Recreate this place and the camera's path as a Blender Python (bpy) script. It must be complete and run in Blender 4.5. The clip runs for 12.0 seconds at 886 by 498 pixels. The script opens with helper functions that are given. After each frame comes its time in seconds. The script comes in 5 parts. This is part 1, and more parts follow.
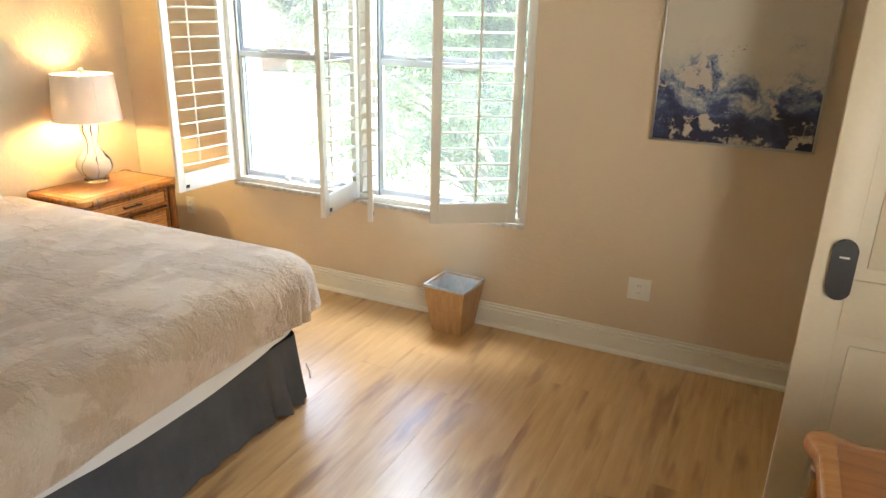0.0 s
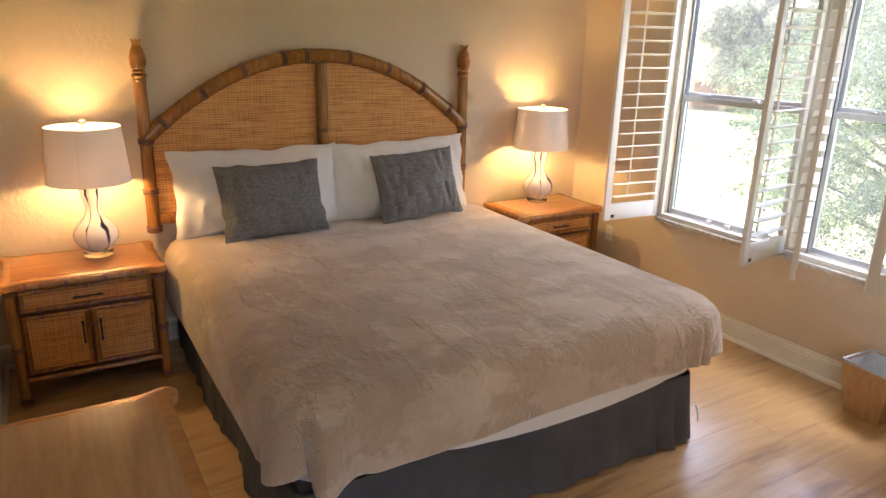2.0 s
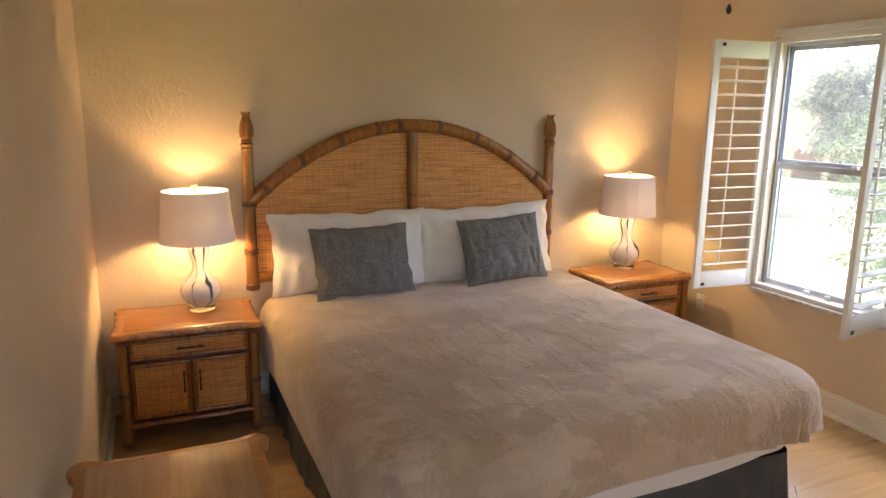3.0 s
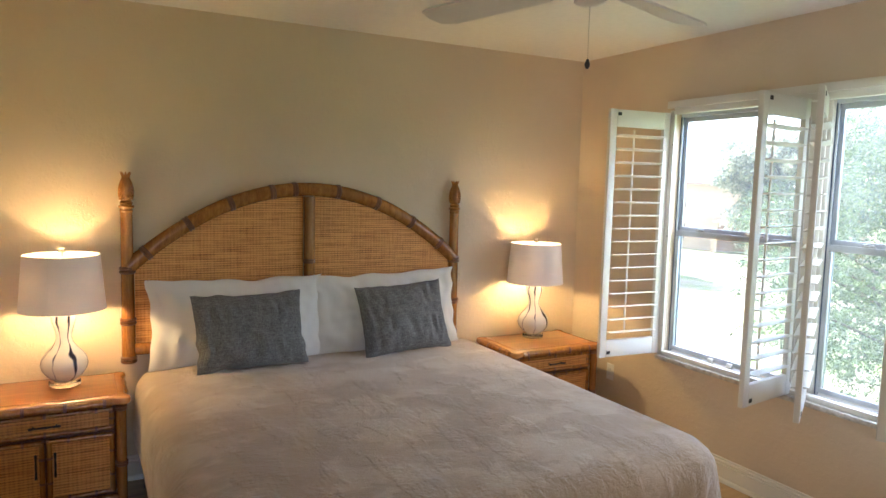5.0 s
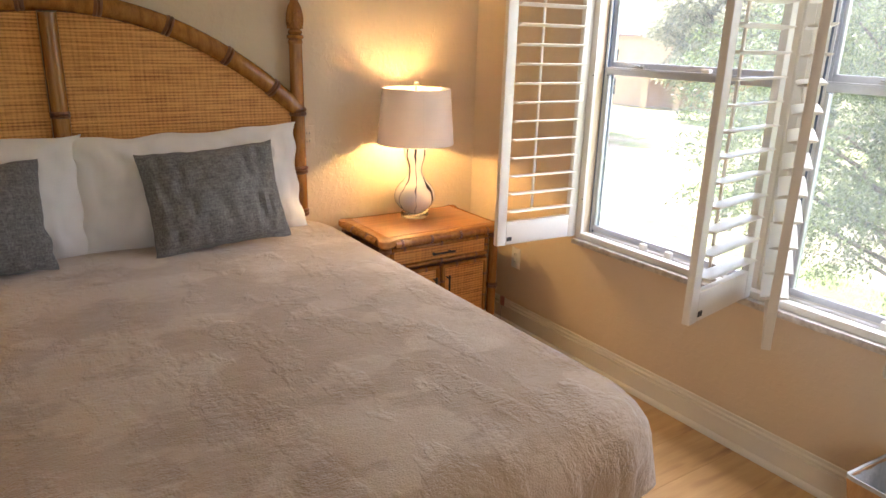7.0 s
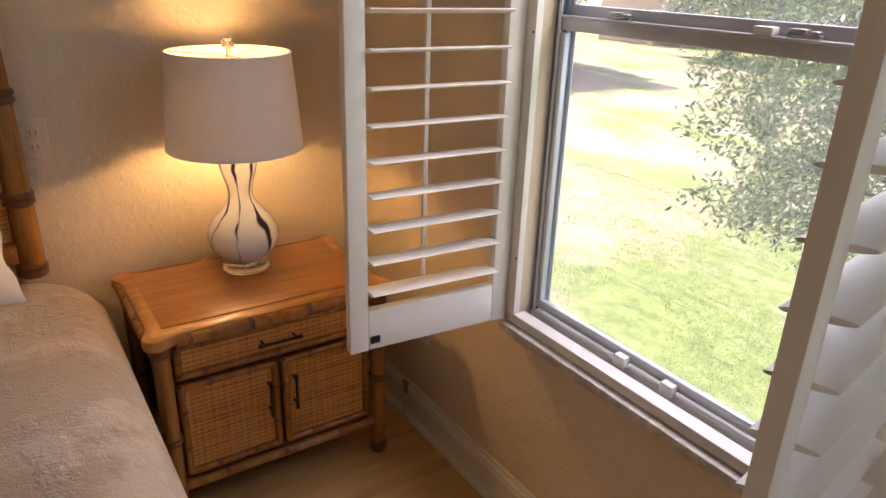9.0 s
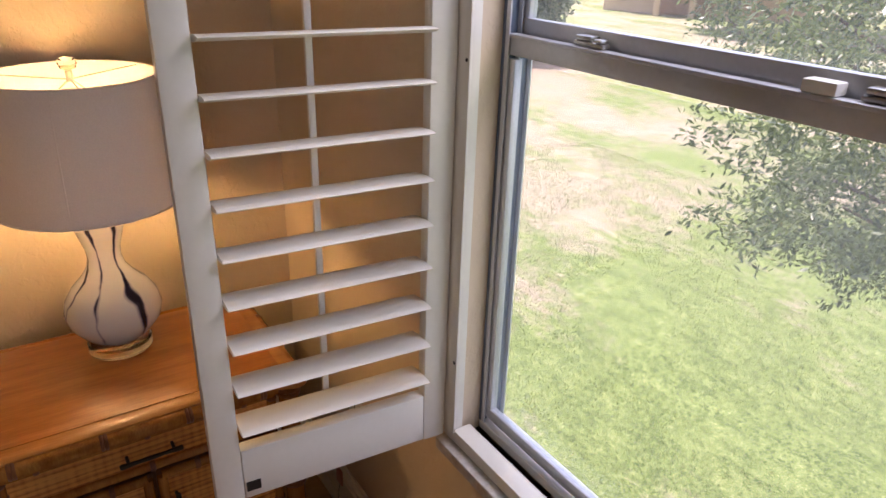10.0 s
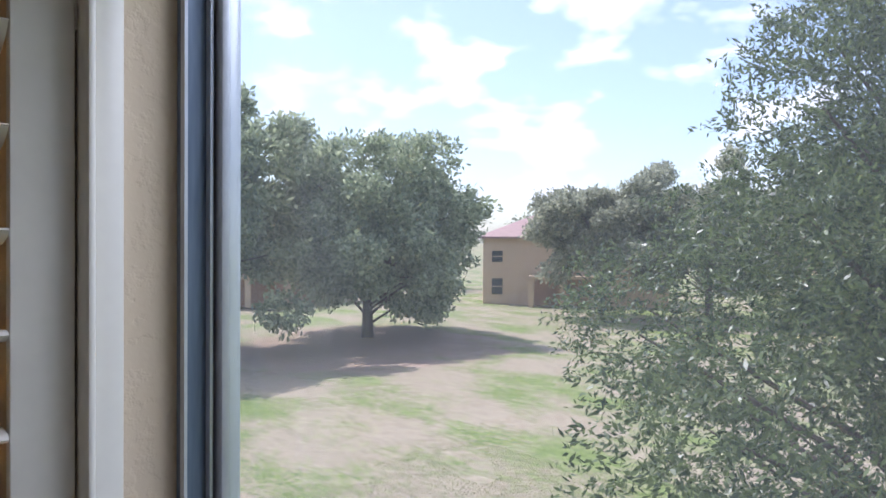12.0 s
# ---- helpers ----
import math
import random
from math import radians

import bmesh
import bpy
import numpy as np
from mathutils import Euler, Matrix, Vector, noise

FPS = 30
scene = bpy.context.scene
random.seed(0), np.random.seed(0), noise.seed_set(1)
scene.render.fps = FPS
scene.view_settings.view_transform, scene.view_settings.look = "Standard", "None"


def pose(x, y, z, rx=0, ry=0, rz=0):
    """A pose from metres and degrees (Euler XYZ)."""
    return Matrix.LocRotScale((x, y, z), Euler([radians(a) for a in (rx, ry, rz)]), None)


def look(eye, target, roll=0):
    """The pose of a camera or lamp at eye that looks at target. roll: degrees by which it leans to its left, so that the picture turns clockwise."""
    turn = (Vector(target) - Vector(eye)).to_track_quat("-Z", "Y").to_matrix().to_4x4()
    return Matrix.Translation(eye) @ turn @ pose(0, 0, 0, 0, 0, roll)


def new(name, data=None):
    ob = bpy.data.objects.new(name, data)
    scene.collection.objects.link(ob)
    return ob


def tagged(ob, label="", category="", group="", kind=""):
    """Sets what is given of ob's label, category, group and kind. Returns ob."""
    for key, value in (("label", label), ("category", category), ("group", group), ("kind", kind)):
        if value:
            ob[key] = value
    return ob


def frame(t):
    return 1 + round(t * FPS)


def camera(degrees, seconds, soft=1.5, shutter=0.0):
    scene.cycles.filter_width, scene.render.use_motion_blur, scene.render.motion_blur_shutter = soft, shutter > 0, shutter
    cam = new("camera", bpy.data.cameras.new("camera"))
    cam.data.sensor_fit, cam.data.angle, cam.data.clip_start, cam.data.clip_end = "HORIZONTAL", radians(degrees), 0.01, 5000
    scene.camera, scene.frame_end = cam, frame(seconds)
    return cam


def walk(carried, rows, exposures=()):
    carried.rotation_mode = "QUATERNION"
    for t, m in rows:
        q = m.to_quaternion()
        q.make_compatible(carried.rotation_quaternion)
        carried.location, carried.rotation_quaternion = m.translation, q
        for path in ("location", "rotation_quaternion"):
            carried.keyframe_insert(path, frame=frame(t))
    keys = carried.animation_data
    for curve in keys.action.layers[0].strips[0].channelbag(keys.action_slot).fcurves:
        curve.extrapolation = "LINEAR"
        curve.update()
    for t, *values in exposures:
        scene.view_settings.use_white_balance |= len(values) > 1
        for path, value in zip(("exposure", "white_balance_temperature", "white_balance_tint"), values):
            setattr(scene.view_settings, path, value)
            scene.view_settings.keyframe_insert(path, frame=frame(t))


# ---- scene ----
cam = camera(65.7, 12.0)
PATH = [
    (0, (0.151, 0.262, 1.738), (-0.657, 1.968, 1.08), 1.3),
    (0.5, (0.157, 0.233, 1.737), (-0.974, 1.751, 1.091), 1.4),
    (1, (0.151, 0.192, 1.736), (-1.193, 1.529, 1.098), 1.4),
    (1.5, (0.179, 0.115, 1.756), (-1.324, 1.274, 1.126), 1.3),
    (2, (0.225, 0.046, 1.801), (-1.416, 1.023, 1.208), 1.5),
    (2.5, (0.276, 0.015, 1.799), (-1.469, 0.852, 1.295), 1.4),
    (4.5, (0.303, 0.2, 1.765), (-1.519, 0.996, 1.543), 1.4),
    (5, (0.261, 0.324, 1.736), (-1.496, 1.261, 1.542), 1.5),
    (5.5, (0.127, 0.501, 1.693), (-1.555, 1.556, 1.458), 1.9),
    (6, (-0.113, 0.76, 1.631), (-1.727, 1.849, 1.172), 2.0),
    (6.5, (-0.373, 1.012, 1.596), (-1.96, 2.095, 1.04), 1.7),
    (8.5, (-1.428, 2.278, 1.533), (-2.992, 3.315, 0.842), 2.1),
    (9, (-1.665, 2.568, 1.559), (-3.199, 3.605, 0.803), 1.9),
    (9.5, (-1.842, 2.864, 1.583), (-3.364, 3.89, 0.789), 1.6),
    (10, (-2.036, 3.028, 1.609), (-3.548, 4.041, 0.779), 1.8),
    (10.5, (-2.225, 3.199, 1.675), (-3.74, 4.201, 0.839), 0.8),
    (11, (-2.314, 3.379, 1.747), (-3.86, 4.404, 0.998), 0.3),
    (11.5, (-2.329, 3.529, 1.787), (-3.936, 4.645, 1.373), 0.1),
    (12, (-2.338, 3.522, 1.801), (-3.819, 4.865, 1.782), 0.3),
]
EXPOSURES = [(0.0, 4.2, 6150, 9), (0.5, 3.85, 6250, 13), (1.0, 3.7, 6350, 17), (2.5, 3.5, 6450, 23), (4.5, 3.45, 5650, 13), (5.5, 3.45, 5850, 14), (6.5, 3.55, 6350, 20), (8.5, 2.7, 6900, 26), (9.5, 2.2, 6750, 31), (10.5, 1.95, 6450, 31), (11.0, 1.9, 6350, 28), (11.5, 1.75, 6050, 25), (12.0, 1.15, 5850, 22)]
walk(cam, [(t, look(eye, target, roll)) for t, eye, target, roll in PATH], EXPOSURES)

# ---- light ----
world = bpy.data.worlds.new("sky")
scene.world = world
world.use_nodes = True
wt = world.node_tree
wt.nodes.clear()
SUN_ELEV, SUN_ROT = 60.0, -100.0
sky = wt.nodes.new("ShaderNodeTexSky")
sky.sky_type, sky.sun_disc = "NISHITA", False
sky.sun_elevation, sky.sun_rotation = radians(SUN_ELEV), radians(SUN_ROT)
sky.dust_density, sky.air_density = 1.5, 1.0
tc = wt.nodes.new("ShaderNodeTexCoord")
mp = wt.nodes.new("ShaderNodeMapping")
mp.inputs["Scale"].default_value = (1.0, 1.0, 2.2)
mp.inputs["Location"].default_value = (0.62, 0.1, 0.2)
cn = wt.nodes.new("ShaderNodeTexNoise")
cn.inputs["Scale"].default_value, cn.inputs["Detail"].default_value = 7.5, 8.0
cr = wt.nodes.new("ShaderNodeMapRange")
cr.inputs["From Min"].default_value, cr.inputs["From Max"].default_value, cr.inputs["To Min"].default_value = 0.54, 0.64, 0.14
cmix = wt.nodes.new("ShaderNodeMix")
cmix.data_type = "RGBA"
cmix.inputs["B"].default_value = (5.8, 6.0, 6.4, 1)
bgn = wt.nodes.new("ShaderNodeBackground")
bgn.inputs["Strength"].default_value = 0.115
wo = wt.nodes.new("ShaderNodeOutputWorld")
wt.links.new(tc.outputs["Generated"], mp.inputs["Vector"])
wt.links.new(mp.outputs["Vector"], cn.inputs["Vector"])
wt.links.new(cn.outputs["Fac"], cr.inputs["Value"])
wt.links.new(cr.outputs["Result"], cmix.inputs["Factor"])
wt.links.new(sky.outputs["Color"], cmix.inputs["A"])
wt.links.new(cmix.outputs["Result"], bgn.inputs["Color"])
wt.links.new(bgn.outputs["Background"], wo.inputs["Surface"])

sun = new("sun", bpy.data.lights.new("sun", "SUN"))
sun.data.energy, sun.data.angle, sun.data.color = 2.6, radians(0.6), (1.0, 0.95, 0.86)
az = radians(-SUN_ROT)
sun_dir = Vector((-math.sin(az) * math.cos(radians(SUN_ELEV)), math.cos(az) * math.cos(radians(SUN_ELEV)), math.sin(radians(SUN_ELEV))))
sun.matrix_world = look(sun_dir * 60, (0, 0, 0))

# added fill lamp, out of view just outside the entrance doorway
hall_fill = new("hall_fill_lamp", bpy.data.lights.new("hall_fill_lamp", "AREA"))
hall_fill.data.shape, hall_fill.data.size, hall_fill.data.size_y = "RECTANGLE", 0.7, 1.8
hall_fill.data.energy, hall_fill.data.color, hall_fill.data.spread = 1.9, (1.0, 0.93, 0.80), radians(110)
hall_fill.matrix_world = look((1.25, 0.15, 1.2), (0.0, 3.6, 1.0))

# added lamp outside above the window head, out of view, boosting the sky's light
sky_fill = new("sky_fill_lamp", bpy.data.lights.new("sky_fill_lamp", "AREA"))
sky_fill.data.shape, sky_fill.data.size, sky_fill.data.size_y = "RECTANGLE", 2.0, 0.9
sky_fill.data.energy, sky_fill.data.color = 13.0, (0.95, 0.98, 1.0)
sky_fill.matrix_world = look((-2.0, 4.6, 3.0), (-1.9, 2.0, 0.5))

BULB_WATTS, BULB_COLOR = 1.95, (1.0, 0.66, 0.22)


# ---- materials ----
def principled(name):
    m = bpy.data.materials.new(name)
    m.use_nodes = True
    t = m.node_tree
    return m, t, t.nodes["Principled BSDF"]


def node(t, kind, **values):
    n = t.nodes.new(kind)
    for k, v in values.items():
        n.inputs[k.replace("_", " ")].default_value = v
    return n


def coords(t, space, scale=(1, 1, 1)):
    """Scaled coordinates: 'Object' or 'World'."""
    m = node(t, "ShaderNodeMapping", Scale=scale)
    if space == "World":
        g = t.nodes.new("ShaderNodeNewGeometry")
        t.links.new(g.outputs["Position"], m.inputs["Vector"])
    else:
        g = t.nodes.new("ShaderNodeTexCoord")
        t.links.new(g.outputs["Object"], m.inputs["Vector"])
    return m.outputs["Vector"]


def ramp(t, fac, stops):
    r = t.nodes.new("ShaderNodeValToRGB")
    while len(r.color_ramp.elements) < len(stops):
        r.color_ramp.elements.new(0.5)
    for e, (p, c) in zip(r.color_ramp.elements, stops):
        e.position, e.color = p, (*c, 1)
    t.links.new(fac, r.inputs["Fac"])
    return r.outputs["Color"]


def blend(t, fac, a, b, mode="MIX"):
    m = t.nodes.new("ShaderNodeMix")
    m.data_type, m.blend_type = "RGBA", mode
    for sock, v in (("Factor", fac), ("A", a), ("B", b)):
        if isinstance(v, (int, float)):
            m.inputs[sock].default_value = v
        elif isinstance(v, tuple):
            m.inputs[sock].default_value = (*v, 1)
        else:
            t.links.new(v, m.inputs[sock])
    return m.outputs["Result"]


def noise_fac(t, vec, scale, detail=3.0, rough=0.5):
    n = node(t, "ShaderNodeTexNoise", Scale=scale, Detail=detail, Roughness=rough)
    t.links.new(vec, n.inputs["Vector"])
    return n.outputs["Fac"]


def maths(t, op, a, b=0.0):
    m = t.nodes.new("ShaderNodeMath")
    m.operation = op
    for i, v in enumerate((a, b)):
        if isinstance(v, (int, float)):
            m.inputs[i].default_value = v
        else:
            t.links.new(v, m.inputs[i])
    return m.outputs[0]


def bump(t, bsdf, height, strength, distance):
    b = node(t, "ShaderNodeBump", Strength=strength, Distance=distance)
    t.links.new(height, b.inputs["Height"])
    t.links.new(b.outputs["Normal"], bsdf.inputs["Normal"])


def surface(name, c1, c2, rough=0.5, grain=(1, 1, 1), scale=6.0, fine=60.0, relief=0.15, depth=0.002, space="Object", metal=0.0, coat=0.0):
    """A plain material: two colours mixed by noise at two scales, with fine relief."""
    m, t, p = principled(name)
    v = coords(t, space, grain)
    big, small = noise_fac(t, v, scale, 4), noise_fac(t, v, fine, 3)
    both = maths(t, "ADD", maths(t, "MULTIPLY", big, 0.65), maths(t, "MULTIPLY", small, 0.35))
    t.links.new(ramp(t, both, [(0.35, c1), (0.65, c2)]), p.inputs["Base Color"])
    p.inputs["Roughness"].default_value, p.inputs["Metallic"].default_value = rough, metal
    p.inputs["Coat Weight"].default_value, p.inputs["Coat Roughness"].default_value = coat, 0.15
    bump(t, p, both, relief, depth)
    return m


def wood(name, dark, light, rough=0.35, along="z", scale=3.0, coat=0.3):
    g = {"x": (1.2, 14, 14), "y": (14, 1.2, 14), "z": (14, 14, 1.2)}[along]
    return surface(name, dark, light, rough, g, scale, scale * 7, 0.12, 0.001, coat=coat)


def textured_paint(name, c1, c2):
    """Wall paint over a knockdown plaster: flat-topped blotches with soft edges over a fine orange peel."""
    m, t, p = principled(name)
    v = coords(t, "World")
    t.links.new(ramp(t, noise_fac(t, v, 1.3, 4), [(0.35, c1), (0.65, c2)]), p.inputs["Base Color"])
    p.inputs["Roughness"].default_value = 0.62
    k = node(t, "ShaderNodeMapRange", **{"From Min": 0.46, "From Max": 0.60})
    k.interpolation_type = "SMOOTHSTEP"
    t.links.new(noise_fac(t, v, 36, 4, 0.6), k.inputs["Value"])
    h = maths(t, "ADD", maths(t, "MULTIPLY", k.outputs["Result"], 0.75), maths(t, "MULTIPLY", noise_fac(t, v, 130, 2), 0.35))
    bump(t, p, h, 0.34, 0.0024)
    return m


WALL = textured_paint("wall_paint", (0.67, 0.545, 0.40), (0.71, 0.58, 0.43))
CEIL = surface("ceiling_paint", (0.80, 0.76, 0.70), (0.84, 0.80, 0.74), 0.8, (1, 1, 1), 26, 90, 0.4, 0.004, "World")
TRIM = surface("trim_paint", (0.80, 0.765, 0.68), (0.84, 0.80, 0.715), 0.4, (1, 1, 1), 4, 60, 0.05, 0.001, "World")
SHUTTER = surface("shutter_paint", (0.76, 0.73, 0.66), (0.80, 0.77, 0.70), 0.35, (1, 1, 1), 5, 80, 0.04, 0.001)
DOORPAINT = surface("door_paint", (0.70, 0.62, 0.48), (0.74, 0.66, 0.52), 0.4, (1, 1, 1), 5, 80, 0.05, 0.001)
ALU = surface("window_aluminium", (0.52, 0.54, 0.58), (0.60, 0.62, 0.66), 0.30, (1, 1, 1), 8, 120, 0.05, 0.001, metal=0.3)
TRACK = surface("window_track", (0.08, 0.11, 0.17), (0.17, 0.22, 0.30), 0.45, (1, 1, 0.1), 20, 140, 0.1, 0.001, metal=0.3)
STEEL = surface("steel", (0.40, 0.40, 0.38), (0.55, 0.54, 0.52), 0.3, metal=0.9)
BLACK = surface("black_metal", (0.010, 0.010, 0.011), (0.020, 0.020, 0.022), 0.42)
MARBLE = surface("marble", (0.42, 0.38, 0.34), (0.72, 0.70, 0.66), 0.3, (1, 1, 1), 25, 90, 0.1, 0.002, "World")
CANE_WOOD = wood("stained_bamboo", (0.23, 0.085, 0.018), (0.45, 0.20, 0.045), 0.26)
CANE_DARK = wood("dark_stained_node", (0.10, 0.034, 0.010), (0.23, 0.085, 0.025), 0.42, coat=0.0)
TOP_WOOD = wood("oak_top", (0.33, 0.115, 0.028), (0.50, 0.20, 0.054), 0.34, "y", coat=0.12)
DESK_WOOD = wood("pale_oak_top", (0.40, 0.22, 0.10), (0.54, 0.32, 0.155), 0.35, "x")
EDGE_WOOD = wood("honey_edge", (0.40, 0.17, 0.05), (0.55, 0.26, 0.085), 0.25, "y")
CASE_WOOD = wood("case_wood", (0.10, 0.035, 0.012), (0.20, 0.075, 0.025), 0.4)
BIN_WOOD = wood("bin_wood", (0.42, 0.23, 0.10), (0.56, 0.34, 0.16), 0.4, coat=0.1)
PLASTIC = surface("white_plastic", (0.80, 0.78, 0.73), (0.84, 0.82, 0.77), 0.35)
LINER = surface("bin_liner", (0.45, 0.50, 0.54), (0.66, 0.70, 0.74), 0.25, scale=14, fine=60, relief=0.6, depth=0.01)
PINK = surface("pink_plastic", (0.50, 0.24, 0.22), (0.58, 0.32, 0.28), 0.3)
LINEN = surface("white_linen", (0.78, 0.75, 0.71), (0.83, 0.80, 0.76), 0.85, (1, 1, 1), 6, 300, 0.15, 0.002)
SKIRT = surface("grey_skirt", (0.060, 0.061, 0.066), (0.10, 0.10, 0.106), 0.8, (1, 1, 1), 5, 260, 0.2, 0.002)
BLADE = surface("fan_blade", (0.80, 0.78, 0.74), (0.84, 0.82, 0.78), 0.5)


def fleece():
    m, t, p = principled("fleece_blanket")
    v = coords(t, "World")
    big = noise_fac(t, v, 2.4, 6, 0.6)
    mid = noise_fac(t, coords(t, "World", (1.5, 0.9, 1.2)), 2.6, 7, 0.62)
    fine = noise_fac(t, v, 220, 2)
    # brushed nap, with its sheen in grazing light painted as paler patches and streaks
    nap = node(t, "ShaderNodeMapRange", **{"From Min": 0.49, "From Max": 0.535})
    t.links.new(mid, nap.inputs["Value"])
    both = maths(t, "ADD", maths(t, "MULTIPLY", big, 0.72), maths(t, "MULTIPLY", nap.outputs["Result"], 0.17))
    base = ramp(t, both, [(0.36, (0.49, 0.35, 0.225)), (0.46, (0.57, 0.42, 0.29)), (0.58, (0.66, 0.52, 0.38))])
    streaks = node(t, "ShaderNodeMapRange", **{"From Min": 0.53, "From Max": 0.60})
    t.links.new(noise_fac(t, coords(t, "World", (2.2, 3.2, 2.6)), 2.0, 8, 0.74), streaks.inputs["Value"])
    t.links.new(blend(t, maths(t, "MULTIPLY", streaks.outputs["Result"], 0.14), base, (0.82, 0.70, 0.55)), p.inputs["Base Color"])
    p.inputs["Roughness"].default_value = 0.9
    p.inputs["Sheen Weight"].default_value, p.inputs["Sheen Roughness"].default_value = 0.7, 0.45
    crinkle = noise_fac(t, coords(t, "World", (62, 36, 50)), 1.0, 4, 0.66)
    rub = node(t, "ShaderNodeMapRange", **{"From Min": 0.50, "From Max": 0.58})
    t.links.new(noise_fac(t, coords(t, "World", (1.0, 1.9, 1.4)), 3.4, 5, 0.6), rub.inputs["Value"])
    h = maths(t, "ADD", maths(t, "MULTIPLY", fine, 0.16), maths(t, "ADD", maths(t, "MULTIPLY", mid, 0.8), maths(t, "MULTIPLY", maths(t, "MULTIPLY", crinkle, maths(t, "ADD", 0.30, rub.outputs["Result"])), 0.40)))
    bump(t, p, h, 1.0, 0.022)
    return m


FLEECE = fleece()


def woven_cushion():
    m, t, p = principled("grey_woven")
    v = coords(t, "Object", (45, 160, 160))
    a = noise_fac(t, v, 1.0, 3)
    b = noise_fac(t, coords(t, "Object", (160, 45, 160)), 1.0, 2)
    rib = noise_fac(t, coords(t, "Object", (7, 120, 1)), 1.0, 2)
    both = maths(t, "ADD", maths(t, "MULTIPLY", a, 0.42), maths(t, "ADD", maths(t, "MULTIPLY", b, 0.38), maths(t, "MULTIPLY", rib, 0.20)))
    t.links.new(ramp(t, both, [(0.40, (0.12, 0.118, 0.113)), (0.60, (0.24, 0.235, 0.225))]), p.inputs["Base Color"])
    p.inputs["Roughness"].default_value = 0.9
    bump(t, p, both, 0.6, 0.0035)
    return m


CUSHION = woven_cushion()


def rattan(name="rattan_weave", pitch=0.0135):
    """Woven cane in the y-z plane: flat horizontal strands over upright ties."""
    m, t, p = principled(name)
    sep = t.nodes.new("ShaderNodeSeparateXYZ")
    t.links.new(coords(t, "Object"), sep.inputs["Vector"])
    y, z = sep.outputs["Y"], sep.outputs["Z"]
    k = 2 * math.pi / pitch
    rows = maths(t, "ABSOLUTE", maths(t, "SINE", maths(t, "MULTIPLY", z, k / 2)))
    ties = maths(t, "ABSOLUTE", maths(t, "SINE", maths(t, "MULTIPLY", y, k * 0.36)))
    streak = noise_fac(t, coords(t, "Object", (1, 1.6, 38)), 2.2, 5, 0.7)
    blotch = noise_fac(t, coords(t, "Object", (1, 30, 4)), 2.0, 3)
    h = maths(t, "ADD", maths(t, "MULTIPLY", rows, 0.7), maths(t, "MULTIPLY", ties, 0.3))
    tone = maths(t, "ADD", maths(t, "MULTIPLY", streak, 0.72), maths(t, "ADD", maths(t, "MULTIPLY", h, 0.22), maths(t, "MULTIPLY", blotch, 0.2)))
    t.links.new(ramp(t, tone, [(0.38, (0.22, 0.066, 0.013)), (0.50, (0.52, 0.20, 0.045)), (0.68, (0.80, 0.41, 0.12))]), p.inputs["Base Color"])
    p.inputs["Roughness"].default_value = 0.5
    bump(t, p, tone, 0.9, 0.006)
    return m


RATTAN = rattan()


def floor_wood():
    m, t, p = principled("floor_laminate")
    info = t.nodes.new("ShaderNodeObjectInfo")
    g = t.nodes.new("ShaderNodeNewGeometry")
    add = t.nodes.new("ShaderNodeVectorMath")
    add.operation = "ADD"
    comb = t.nodes.new("ShaderNodeCombineXYZ")
    r = maths(t, "MULTIPLY", info.outputs["Random"], 37.0)
    t.links.new(r, comb.inputs["X"])
    t.links.new(r, comb.inputs["Y"])
    t.links.new(g.outputs["Position"], add.inputs[0])
    t.links.new(comb.outputs["Vector"], add.inputs[1])

    def stretched(s):
        mm = node(t, "ShaderNodeMapping", Scale=s)
        t.links.new(add.outputs[0], mm.inputs["Vector"])
        return mm.outputs["Vector"]

    grain = noise_fac(t, stretched((13, 1.1, 1)), 2.0, 6, 0.6)
    streak = noise_fac(t, stretched((5.5, 0.9, 1)), 1.6, 3, 0.5)
    base = ramp(t, grain, [(0.32, (0.50, 0.29, 0.11)), (0.66, (0.64, 0.40, 0.175))])
    sr = node(t, "ShaderNodeMapRange", **{"From Min": 0.56, "From Max": 0.68})
    t.links.new(streak, sr.inputs["Value"])
    dark = blend(t, maths(t, "MULTIPLY", sr.outputs["Result"], 0.72), base, (0.22, 0.10, 0.036))
    tone = node(t, "ShaderNodeMapRange", **{"To Min": 0.0, "To Max": 0.22})
    t.links.new(info.outputs["Random"], tone.inputs["Value"])
    t.links.new(blend(t, tone.outputs["Result"], dark, (0.66, 0.43, 0.21)), p.inputs["Base Color"])
    rr = node(t, "ShaderNodeMapRange", **{"To Min": 0.25, "To Max": 0.35})
    t.links.new(grain, rr.inputs["Value"])
    t.links.new(rr.outputs["Result"], p.inputs["Roughness"])
    p.inputs["Coat Weight"].default_value, p.inputs["Coat Roughness"].default_value = 0.55, 0.27
    bump(t, p, grain, 0.06, 0.001)
    return m


FLOOR = floor_wood()


